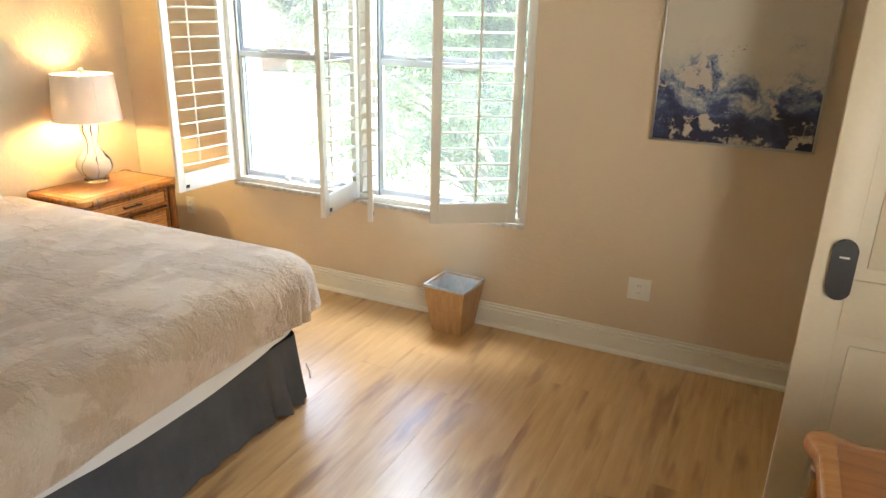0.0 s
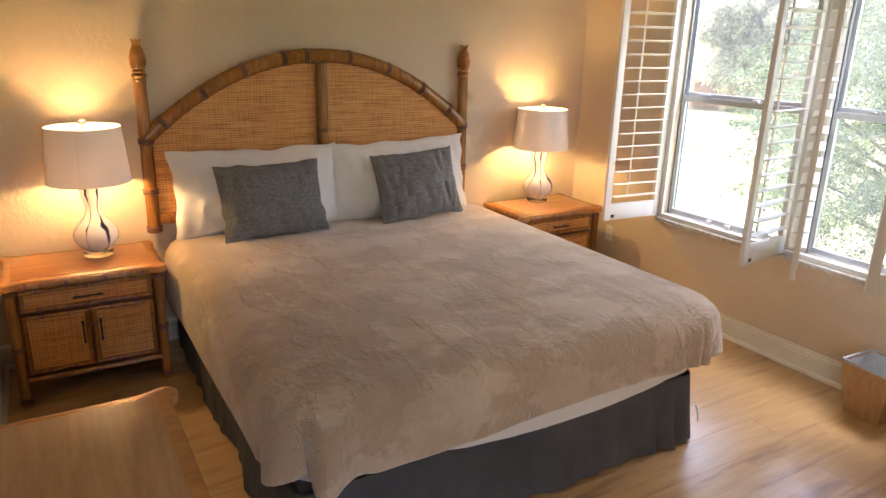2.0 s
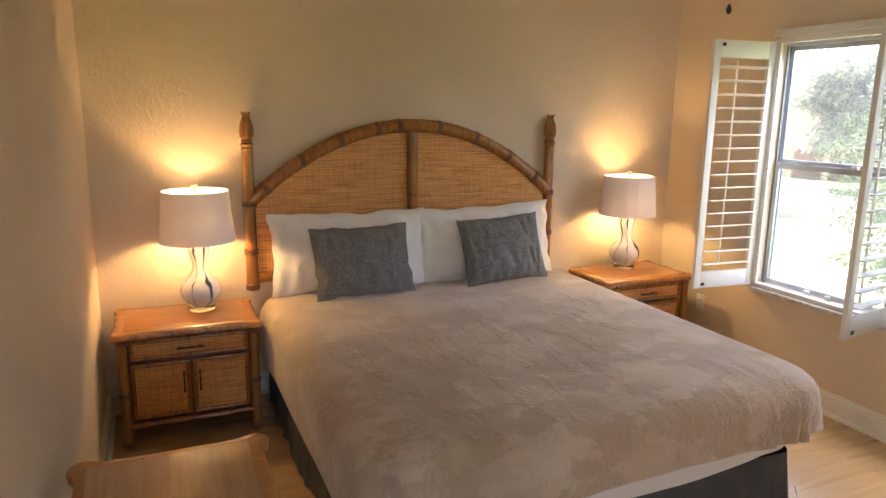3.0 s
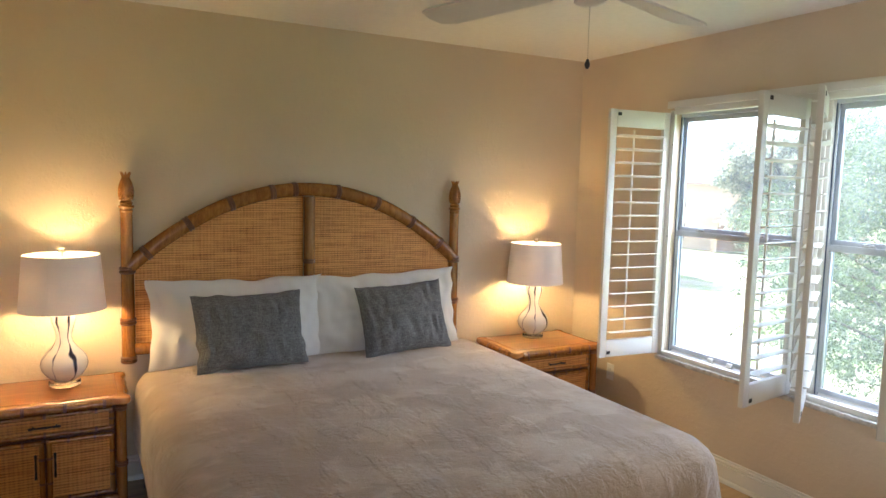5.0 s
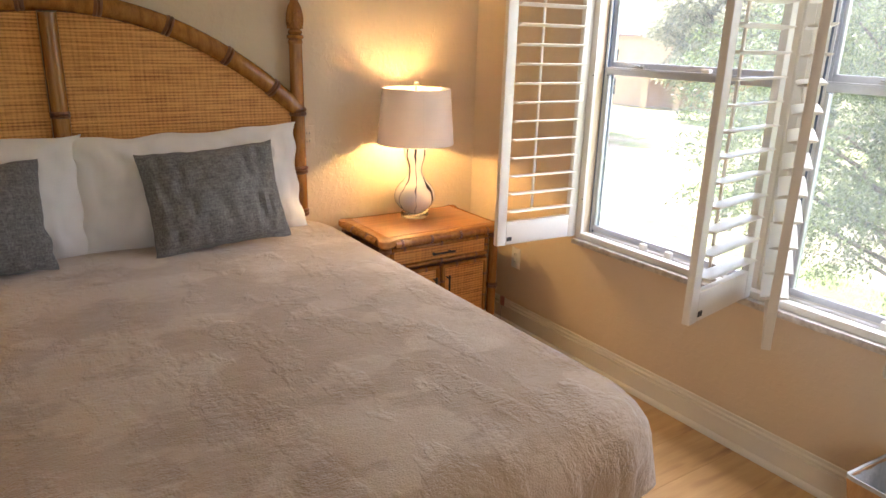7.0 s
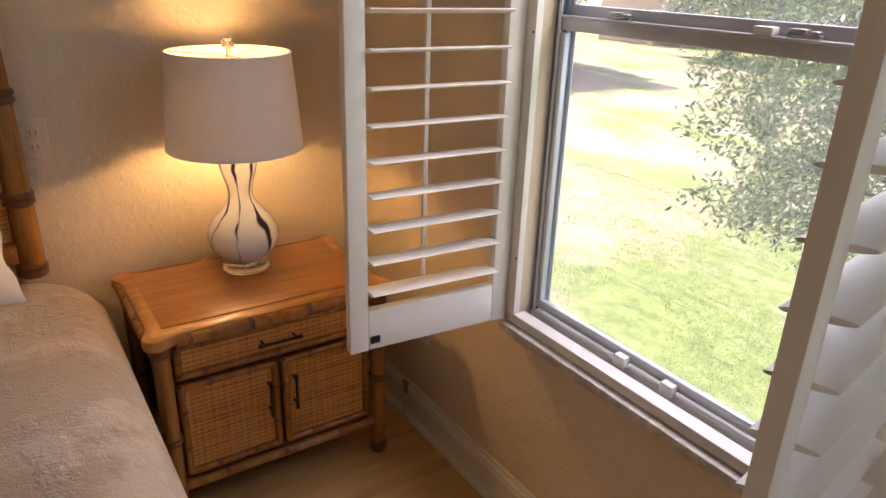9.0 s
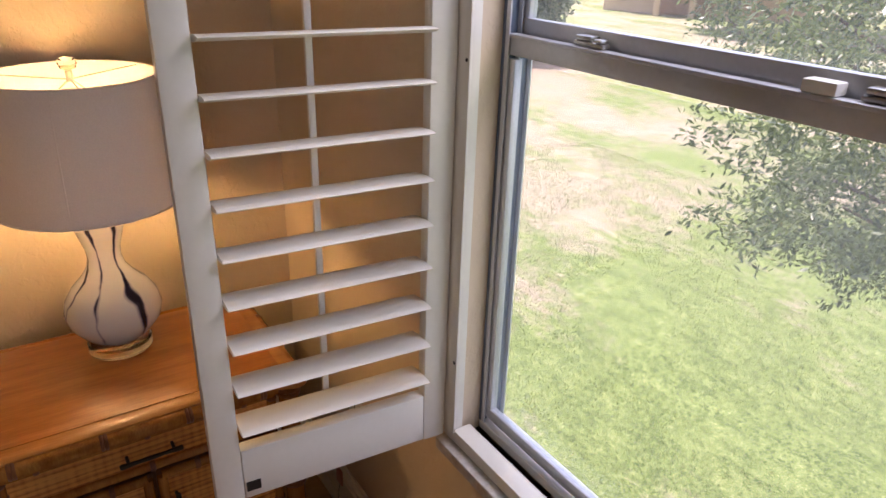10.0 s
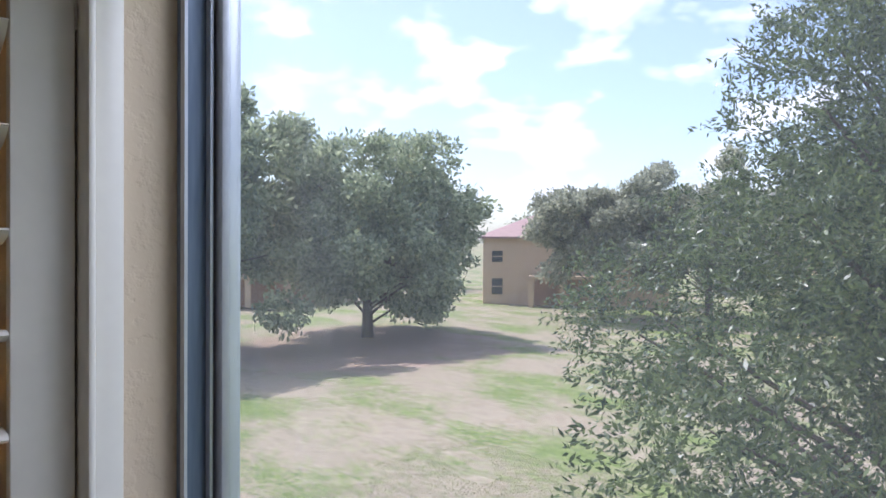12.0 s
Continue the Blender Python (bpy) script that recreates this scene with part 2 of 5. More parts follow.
def glass(name, haze):
    """A thin clear pane: see-through, faintly glossy, with a translucent veil imitating glare and haze."""
    m = bpy.data.materials.new(name)
    m.use_nodes = True
    t = m.node_tree
    t.nodes.clear()
    tr = node(t, "ShaderNodeBsdfTransparent", Color=(0.96, 0.98, 0.98, 1))
    gl = node(t, "ShaderNodeBsdfGlossy", Roughness=0.03)
    df = node(t, "ShaderNodeBsdfTranslucent", Color=(0.8, 0.82, 0.82, 1))
    fr = node(t, "ShaderNodeLayerWeight", Blend=0.5)
    m1, m2 = t.nodes.new("ShaderNodeMixShader"), t.nodes.new("ShaderNodeMixShader")
    n = noise_fac(t, coords(t, "World"), 3.0, 4)
    t.links.new(maths(t, "MULTIPLY", n, haze), m1.inputs["Fac"])
    t.links.new(tr.outputs[0], m1.inputs[1])
    t.links.new(df.outputs[0], m1.inputs[2])
    t.links.new(maths(t, "ADD", 0.02, maths(t, "MULTIPLY", maths(t, "POWER", fr.outputs["Facing"], 5.0), 0.6)), m2.inputs["Fac"])
    t.links.new(m1.outputs[0], m2.inputs[1])
    t.links.new(gl.outputs[0], m2.inputs[2])
    o = t.nodes.new("ShaderNodeOutputMaterial")
    t.links.new(m2.outputs[0], o.inputs["Surface"])
    return m


PANE = glass("window_glass", 0.085)


def insect_screen():
    """Fine grey mesh: mostly see-through, with a pale veil."""
    m = bpy.data.materials.new("insect_screen")
    m.use_nodes = True
    t = m.node_tree
    t.nodes.clear()
    tr = t.nodes.new("ShaderNodeBsdfTransparent")
    df = node(t, "ShaderNodeBsdfDiffuse", Color=(0.42, 0.43, 0.44, 1))
    tl = node(t, "ShaderNodeBsdfTranslucent", Color=(0.42, 0.43, 0.44, 1))
    both, mx = t.nodes.new("ShaderNodeMixShader"), t.nodes.new("ShaderNodeMixShader")
    t.links.new(df.outputs[0], both.inputs[1])
    t.links.new(tl.outputs[0], both.inputs[2])
    mx.inputs["Fac"].default_value = 0.06
    t.links.new(tr.outputs[0], mx.inputs[1])
    t.links.new(both.outputs[0], mx.inputs[2])
    o = t.nodes.new("ShaderNodeOutputMaterial")
    t.links.new(mx.outputs[0], o.inputs["Surface"])
    return m


SCREEN = insect_screen()


def acrylic():
    m, t, p = principled("clear_acrylic")
    p.inputs["Base Color"].default_value = (0.95, 0.93, 0.9, 1)
    p.inputs["Transmission Weight"].default_value, p.inputs["Roughness"].default_value, p.inputs["IOR"].default_value = 1.0, 0.03, 1.45
    return m


ACRYLIC = acrylic()


def lampshade():
    m = bpy.data.materials.new("lampshade_linen")
    m.use_nodes = True
    t = m.node_tree
    t.nodes.clear()
    n = noise_fac(t, coords(t, "Object", (300, 300, 300)), 1.0, 2)
    col = ramp(t, n, [(0.3, (0.80, 0.75, 0.76)), (0.7, (0.86, 0.81, 0.82))])
    d, tl = t.nodes.new("ShaderNodeBsdfDiffuse"), t.nodes.new("ShaderNodeBsdfTranslucent")
    t.links.new(col, d.inputs["Color"])
    tl.inputs["Color"].default_value = (0.7, 0.66, 0.68, 1)
    mx = t.nodes.new("ShaderNodeMixShader")
    mx.inputs["Fac"].default_value = 0.14
    t.links.new(d.outputs[0], mx.inputs[1])
    t.links.new(tl.outputs[0], mx.inputs[2])
    o = t.nodes.new("ShaderNodeOutputMaterial")
    t.links.new(mx.outputs[0], o.inputs["Surface"])
    return m


SHADE = lampshade()


def gourd_glass():
    """White glass with dark indigo drips that run down it."""
    m, t, p = principled("painted_glass")
    v = coords(t, "Object", (1, 1, 1))
    sep = t.nodes.new("ShaderNodeSeparateXYZ")
    t.links.new(v, sep.inputs["Vector"])
    ang = maths(t, "ARCTAN2", sep.outputs["Y"], sep.outputs["X"])
    wob = noise_fac(t, v, 7.0, 2)
    a2 = maths(t, "ADD", maths(t, "MULTIPLY", ang, 3.5), maths(t, "MULTIPLY", wob, 3.2))
    s = maths(t, "ABSOLUTE", maths(t, "SINE", a2))
    cut = maths(t, "ADD", s, maths(t, "MULTIPLY", maths(t, "SUBTRACT", noise_fac(t, coords(t, "Object", (14, 14, 4)), 1.0, 3), 0.42), 1.5))
    t.links.new(ramp(t, cut, [(0.08, (0.018, 0.016, 0.04)), (0.24, (0.05, 0.05, 0.10)), (0.34, (0.40, 0.38, 0.46)), (0.50, (0.80, 0.77, 0.75))]), p.inputs["Base Color"])
    p.inputs["Roughness"].default_value, p.inputs["Coat Weight"].default_value = 0.12, 0.6
    p.inputs["Subsurface Weight"].default_value = 0.0
    return m


GOURD = gourd_glass()


def glow(name, color, strength):
    m = bpy.data.materials.new(name)
    m.use_nodes = True
    t = m.node_tree
    t.nodes.clear()
    e, o = node(t, "ShaderNodeEmission", Color=(*color, 1), Strength=strength), t.nodes.new("ShaderNodeOutputMaterial")
    t.links.new(e.outputs[0], o.inputs["Surface"])
    return m




def bulb_glass():
    """Clear bulb glass round a glowing filament: most of the lamp's light passes through."""
    m = glow("bulb_glow", (1.0, 0.75, 0.45), 9.0)
    t = m.node_tree
    tr, mx = t.nodes.new("ShaderNodeBsdfTransparent"), t.nodes.new("ShaderNodeMixShader")
    mx.inputs["Fac"].default_value = 0.3
    t.links.new(tr.outputs[0], mx.inputs[1])
    t.links.new(t.nodes["Emission"].outputs[0], mx.inputs[2])
    t.links.new(mx.outputs[0], t.nodes["Material Output"].inputs["Surface"])
    return m


BULB = bulb_glass()


def picture_paint():
    m, t, p = principled("abstract_painting")
    tcn = t.nodes.new("ShaderNodeTexCoord")
    sep = t.nodes.new("ShaderNodeSeparateXYZ")
    t.links.new(tcn.outputs["Object"], sep.inputs["Vector"])
    v = coords(t, "Object", (1, 1, 1))
    warp = node(t, "ShaderNodeTexNoise", Scale=4.0, Detail=5.0, Roughness=0.6)
    t.links.new(v, warp.inputs["Vector"])
    off = t.nodes.new("ShaderNodeVectorMath")
    off.operation = "MULTIPLY_ADD"
    off.inputs[1].default_value = (0.35, 0.35, 0.35)
    t.links.new(warp.outputs["Color"], off.inputs[0])
    t.links.new(v, off.inputs[2])
    n = noise_fac(t, off.outputs[0], 5.0, 8, 0.68)
    sea = maths(t, "SUBTRACT", maths(t, "MULTIPLY", n, 0.9), maths(t, "MULTIPLY", sep.outputs["Z"], 0.9))
    ground = ramp(t, sea, [(0.42, (0.60, 0.555, 0.48)), (0.56, (0.52, 0.50, 0.46)), (0.62, (0.20, 0.25, 0.36)), (0.68, (0.05, 0.07, 0.18)), (0.80, (0.010, 0.012, 0.05))])
    foam = node(t, "ShaderNodeMapRange", **{"From Min": 0.55, "From Max": 0.60})
    t.links.new(noise_fac(t, off.outputs[0], 7.0, 7, 0.62), foam.inputs["Value"])
    low = node(t, "ShaderNodeMapRange", **{"From Min": 0.02, "From Max": -0.05})
    t.links.new(sep.outputs["Z"], low.inputs["Value"])
    col = blend(t, maths(t, "MULTIPLY", foam.outputs["Result"], maths(t, "MULTIPLY", low.outputs["Result"], 0.85)), ground, (0.62, 0.54, 0.46))
    ink = node(t, "ShaderNodeMapRange", **{"From Min": 0.61, "From Max": 0.65})
    t.links.new(noise_fac(t, coords(t, "Object", (0.7, 1, 1.2)), 4.6, 7, 0.66), ink.inputs["Value"])
    t.links.new(blend(t, maths(t, "MULTIPLY", ink.outputs["Result"], 0.9), col, (0.014, 0.016, 0.03)), p.inputs["Base Color"])
    p.inputs["Roughness"].default_value = 0.35
    bump(t, p, n, 0.3, 0.003)
    return m


PAINTING = picture_paint()


def lawn():
    m, t, p = principled("lawn_ground")
    v = coords(t, "World")
    fine = noise_fac(t, v, 16.0, 8, 0.8)
    mott = maths(t, "ADD", maths(t, "MULTIPLY", fine, 0.6), maths(t, "MULTIPLY", noise_fac(t, coords(t, "World", (1.0, 2.2, 1)), 2.4, 8, 0.78), 0.4))
    speck = noise_fac(t, v, 48.0, 4, 0.8)
    mott = maths(t, "ADD", maths(t, "MULTIPLY", mott, 0.55), maths(t, "MULTIPLY", speck, 0.45))
    g = ramp(t, mott, [(0.42, (0.040, 0.068, 0.010)), (0.50, (0.135, 0.19, 0.036)), (0.59, (0.34, 0.37, 0.14))])
    d = ramp(t, mott, [(0.42, (0.17, 0.135, 0.085)), (0.59, (0.47, 0.39, 0.28))])
    sep = t.nodes.new("ShaderNodeSeparateXYZ")
    t.links.new(v, sep.inputs["Vector"])
    reach = maths(t, "SUBTRACT", maths(t, "MULTIPLY", sep.outputs["Y"], 0.6), maths(t, "MULTIPLY", sep.outputs["X"], 0.8))
    far = node(t, "ShaderNodeMapRange", **{"From Min": 9.0, "From Max": 17.0, "To Min": -0.10, "To Max": 0.085})
    t.links.new(reach, far.inputs["Value"])
    patch = noise_fac(t, coords(t, "World", (0.22, 0.36, 1)), 1.0, 6, 0.62)
    spots = maths(t, "MULTIPLY", noise_fac(t, coords(t, "World", (1.0, 1.9, 1)), 3.2, 8, 0.8), 0.75)
    k = node(t, "ShaderNodeMapRange", **{"From Min": 0.85, "From Max": 1.02})
    t.links.new(maths(t, "ADD", maths(t, "ADD", patch, spots), far.outputs["Result"]), k.inputs["Value"])
    base = blend(t, k.outputs["Result"], g, d)
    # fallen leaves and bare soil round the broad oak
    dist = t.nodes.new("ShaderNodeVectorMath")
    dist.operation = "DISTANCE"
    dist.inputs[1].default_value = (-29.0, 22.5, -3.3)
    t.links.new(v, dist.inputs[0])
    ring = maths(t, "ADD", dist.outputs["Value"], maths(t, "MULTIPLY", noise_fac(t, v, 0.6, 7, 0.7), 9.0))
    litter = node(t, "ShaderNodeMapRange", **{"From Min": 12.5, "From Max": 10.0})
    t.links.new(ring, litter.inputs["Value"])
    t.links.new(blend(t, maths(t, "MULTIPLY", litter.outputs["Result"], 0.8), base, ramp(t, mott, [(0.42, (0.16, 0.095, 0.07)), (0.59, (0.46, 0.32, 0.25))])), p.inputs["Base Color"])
    p.inputs["Roughness"].default_value = 0.95
    bump(t, p, fine, 0.6, 0.05)
    return m


LAWN = lawn()


def leafy(name, dark, light, rough=0.6):
    m, t, p = principled(name)
    g = t.nodes.new("ShaderNodeNewGeometry")
    n = noise_fac(t, coords(t, "World"), 0.8, 3)
    f = maths(t, "ADD", maths(t, "MULTIPLY", g.outputs["Random Per Island"], 0.6), maths(t, "MULTIPLY", n, 0.4))
    t.links.new(ramp(t, f, [(0.2, dark), (0.75, light)]), p.inputs["Base Color"])
    p.inputs["Roughness"].default_value = rough
    tl = t.nodes.new("ShaderNodeBsdfTranslucent")
    t.links.new(ramp(t, f, [(0.2, tuple(c * 1.3 for c in dark)), (0.75, tuple(c * 1.3 for c in light))]), tl.inputs["Color"])
    mx = t.nodes.new("ShaderNodeMixShader")
    mx.inputs["Fac"].default_value = 0.45
    t.links.new(p.outputs[0], mx.inputs[1])
    t.links.new(tl.outputs[0], mx.inputs[2])
    t.links.new(mx.outputs[0], t.nodes["Material Output"].inputs["Surface"])
    return m


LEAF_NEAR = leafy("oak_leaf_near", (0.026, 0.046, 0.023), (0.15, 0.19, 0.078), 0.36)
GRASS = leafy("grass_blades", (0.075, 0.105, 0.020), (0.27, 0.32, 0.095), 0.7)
# far leaves are paler than the near oak's: haze and sunlight put into the colour
LEAF_FAR_HAZED = leafy("oak_leaf_far_hazed", (0.13, 0.175, 0.10), (0.46, 0.50, 0.32))
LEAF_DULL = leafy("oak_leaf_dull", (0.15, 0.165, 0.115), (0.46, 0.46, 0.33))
BARK = surface("bark", (0.07, 0.055, 0.045), (0.16, 0.13, 0.105), 0.9, (3, 3, 1), 6, 40, 0.8, 0.02)
STUCCO = surface("stucco_tan", (0.50, 0.36, 0.24), (0.56, 0.42, 0.29), 0.85, scale=1.5, fine=30)
STUCCO_DARK = surface("stucco_terracotta", (0.36, 0.21, 0.14), (0.42, 0.26, 0.18), 0.85, scale=1.5, fine=30)
ROOFING = surface("roof_shingle", (0.27, 0.17, 0.16), (0.36, 0.24, 0.22), 0.85, (1, 1, 6), 2, 12, 0.5, 0.02)
DARKGLASS = surface("far_glass", (0.03, 0.035, 0.04), (0.06, 0.065, 0.07), 0.1)


# ---- mesh helpers ----
def part(name, bm, material, parent=None, label="", kind=""):
    me = bpy.data.meshes.new(name)
    bm.to_mesh(me)
    bm.free()
    for poly in me.polygons:
        poly.use_smooth = True
    me.set_sharp_from_angle(angle=radians(38))
    me.materials.append(material)
    ob = new(name, me)
    ob.parent = parent
    return tagged(ob, label=label, kind=kind)


def thing(name, place, label, category, group="", turn=0.0, kind=""):
    ob = new(name)
    ob.empty_display_size = 0.1
    ob.matrix_world = pose(*place, 0, 0, turn)
    return tagged(ob, label, category, group, kind)


def box(bm, x0, x1, y0, y1, z0, z1, bevel=0.0, m=None):
    made = bmesh.ops.create_cube(bm, size=1)["verts"]
    bmesh.ops.scale(bm, vec=(x1 - x0, y1 - y0, z1 - z0), verts=made)
    bmesh.ops.translate(bm, vec=((x0 + x1) / 2, (y0 + y1) / 2, (z0 + z1) / 2), verts=made)
    if bevel:
        edges = list({e for v in made for e in v.link_edges})
        r = bmesh.ops.bevel(bm, geom=edges, offset=bevel, segments=2, profile=0.5, affect="EDGES")
        made = list({v for f in r["faces"] for v in f.verts} | {v for v in made if v.is_valid})
    if m:
        bmesh.ops.transform(bm, matrix=m, verts=made)
    return bm


def boxes(*args, bevel=0.0):
    bm = bmesh.new()
    for a in args:
        box(bm, *a, bevel=bevel)
    return bm


def tube(bm, pts, radii, n=14, cap=True):
    """A round bar through pts with a radius at each."""
    pts = [Vector(p) for p in pts]
    rings = []
    up = None
    for i, p in enumerate(pts):
        d = (pts[min(i + 1, len(pts) - 1)] - pts[max(i - 1, 0)]).normalized()
        ref = Vector((0, 0, 1)) if abs(d.z) < 0.9 else Vector((1, 0, 0))
        a = d.cross(ref).normalized()
        if up is not None and a.dot(up) < 0:
            a = -a
        up = a
        b = d.cross(a)
        r = radii[i] if isinstance(radii, (list, tuple)) else radii
        rings.append([bm.verts.new(p + (a * math.cos(2 * math.pi * k / n) + b * math.sin(2 * math.pi * k / n)) * r) for k in range(n)])
    for r0, r1 in zip(rings, rings[1:]):
        for k in range(n):
            bm.faces.new((r0[k], r0[(k + 1) % n], r1[(k + 1) % n], r1[k]))
    if cap:
        bm.faces.new(rings[0][::-1])
        bm.faces.new(rings[-1])
    bmesh.ops.recalc_face_normals(bm, faces=bm.faces)
    return bm


def lathe(bm, profile, n=32, centre=(0, 0, 0), closed=True):
    """profile: (radius, height) pairs turned round the upright axis."""
    c = Vector(centre)
    rings = [[bm.verts.new(c + Vector((r * math.cos(2 * math.pi * k / n), r * math.sin(2 * math.pi * k / n), z))) for k in range(n)] for r, z in profile]
    for r0, r1 in zip(rings, rings[1:]):
        for k in range(n):
            bm.faces.new((r0[k], r0[(k + 1) % n], r1[(k + 1) % n], r1[k]))
    if closed:
        bm.faces.new(rings[0][::-1])
        bm.faces.new(rings[-1])
    bmesh.ops.recalc_face_normals(bm, faces=bm.faces)
    return bm


def prism(bm, outline, z0, z1, axis="z"):
    """An outline of (a, b) pairs pushed along an axis."""
    def at(a, b, c):
        return {"z": (a, b, c), "x": (c, a, b), "y": (a, c, b)}[axis]
    lo = [bm.verts.new(at(a, b, z0)) for a, b in outline]
    hi = [bm.verts.new(at(a, b, z1)) for a, b in outline]
    n = len(outline)
    for k in range(n):
        bm.faces.new((lo[k], lo[(k + 1) % n], hi[(k + 1) % n], hi[k]))
    bm.faces.new(lo[::-1])
    bm.faces.new(hi)
    bmesh.ops.recalc_face_normals(bm, faces=bm.faces)
    return bm


# ---- the room's shell ----
XW, XE, YS, YN, CEILING = -3.90, 0.98, -0.285, 3.70, 2.66
WX0, WX1, WZ0, WZ1 = -2.985, -1.005, 0.64, 2.23
MX0, MX1 = -2.09, -1.955


def baseboard(name, p0, p1, inward):
    """A tall moulded skirting from p0 to p1 with a shoe at the floor."""
    prof = [(0, 0), (0.034, 0), (0.034, 0.008), (0.030, 0.017), (0.023, 0.022), (0.017, 0.023), (0.017, 0.092), (0.019, 0.094), (0.019, 0.101), (0.009, 0.104), (0.009, 0.110), (0.016, 0.112),
            (0.016, 0.120), (0.006, 0.124), (0.006, 0.130), (0.006, 0.137), (0, 0.139)]
    bm = bmesh.new()
    a, b, w = Vector((*p0, 0)), Vector((*p1, 0)), Vector((*inward, 0))
    lo = [bm.verts.new(a + w * d + Vector((0, 0, h))) for d, h in prof]
    hi = [bm.verts.new(b + w * d + Vector((0, 0, h))) for d, h in prof]
    n = len(prof)
    for k in range(n):
        bm.faces.new((lo[k], lo[(k + 1) % n], hi[(k + 1) % n], hi[k]))
    bm.faces.new(lo)
    bm.faces.new(hi[::-1])
    bmesh.ops.recalc_face_normals(bm, faces=bm.faces)
    return part(name, bm, TRIM, kind="structure", label="white moulded baseboard with a shoe at the floor")


part("wall_west", boxes((XW - 0.15, XW, YS - 0.15, YN, -3.4, CEILING)), WALL, kind="structure", label="tan textured wall behind the headboard")
part("wall_south", boxes((XW, XE + 0.15, YS - 0.15, YS, -3.4, CEILING)), WALL, kind="structure", label="tan textured side wall")
DY0, DY1, DZ = -0.20, 0.66, 2.05
part("wall_east", boxes((XE, XE + 0.15, YS, DY0, -3.4, CEILING), (XE, XE + 0.15, DY1, YN, -3.4, CEILING), (XE, XE + 0.15, DY0, DY1, DZ, CEILING), (XE, XE + 0.15, DY0, DY1, -3.4, -0.01)), WALL, kind="structure", label="tan textured wall with the entrance doorway")
# unseen hall, added so that sky light fills the room through the doorway
part("hall_wall", boxes((XE + 0.151, 3.0, -1.35, -1.2, -3.4, CEILING), (XE + 0.151, 3.0, 2.2, 2.35, -3.4, CEILING), (3.0, 3.15, -1.35, -1.0, -3.4, CEILING), (3.0, 3.15, 2.0, 2.35, -3.4, CEILING),
     (3.0, 3.15, -1.0, 2.0, 2.45, CEILING), (3.0, 3.15, -1.0, 2.0, -3.4, 0.1), (XE, XE + 0.15, -1.35, YS - 0.151, -3.4, CEILING)), WALL, kind="structure", label="added unseen hall walls with a wide opening that lets in fill light")
part("hall_ceiling", boxes((XE + 0.151, 3.15, -1.35, 2.35, CEILING, CEILING + 0.2)), CEIL, kind="structure")
part("hall_floor", boxes((XE + 0.151, 3.0, -1.2, 2.2, -0.12, 0.0)), MARBLE, kind="structure")
part("wall_north", boxes((XW, WX0, YN, YN + 0.13, -3.4, 2.9), (WX1, XE + 0.15, YN, YN + 0.13, -3.4, 2.9), (WX0, WX1, YN, YN + 0.13, -3.4, WZ0), (WX0, WX1, YN, YN + 0.13, WZ1, 2.9)),
     WALL, kind="structure", label="tan textured wall with a double window")
part("ceiling", boxes((XW - 0.15, XE + 0.15, YS - 0.15, YN, CEILING, CEILING + 0.24)), CEIL, kind="structure", label="white textured ceiling")
baseboard("baseboard", (XW, YN), (XE, YN), (0, -1))
baseboard("baseboard", (XW, YS), (XW, YN - 0.031), (1, 0))
baseboard("baseboard", (XW + 0.031, YS), (XE, YS), (0, 1))
baseboard("baseboard", (XE, DY1), (XE, YN - 0.031), (-1, 0))

# ---- window ----
part("window_sill", boxes((WX0 - 0.02, WX1 + 0.02, YN - 0.028, YN + 0.075, WZ0 - 0.028, WZ0), bevel=0.004), MARBLE, kind="structure", label="thin worn marble window sill")


def shutter_frame():
    f = thing("shutter_frame", ((WX0 + WX1) / 2, YN, WZ0), "white stepped shutter frame round the window opening", "window frame", kind="structure")
    hw, h = (WX1 - WX0) / 2, WZ1 - WZ0
    for name, a in (("frame_side", (-hw - 0.022, -hw + 0.012, -0.006, 0.020, 0.001, h)), ("frame_side", (hw - 0.012, hw + 0.022, -0.006, 0.04, 0.001, h)),
                    ("frame_rail", (-hw + 0.012, hw - 0.012, -0.005, 0.038, 0.001, 0.03)), ("frame_rail", (-hw + 0.012, hw - 0.012, -0.006, 0.04, h - 0.025, h + 0.045))):
        part(name, boxes(a, bevel=0.003), SHUTTER, f)
    for name, a in (("stop_side", (-hw - 0.036, -hw + 0.024, -0.0125, -0.0065, 0.031, h - 0.026)), ("stop_side", (hw - 0.024, hw + 0.020, -0.010, -0.0065, 0.031, h - 0.026)),
                    ("head_cap", (-hw - 0.03, hw + 0.03, -0.026, -0.0065, h + 0.012, h + 0.056))):
        part(name, boxes(a, bevel=0.002), SHUTTER, f)
    for s in (-1, 1):
        for z in (0.19, 0.775, 1.36):
            # black stub stands in for the dark inside of a hole in the frame
            bm = bmesh.new()
            tube(bm, [(s * (hw - 0.017), -0.0132 if s < 0 else -0.0108, z + 0.012), (s * (hw - 0.017), -0.0065, z + 0.012)], 0.0035, 8)
            part("screw_hole", bm, BLACK, f)
    return f


shutter_frame()


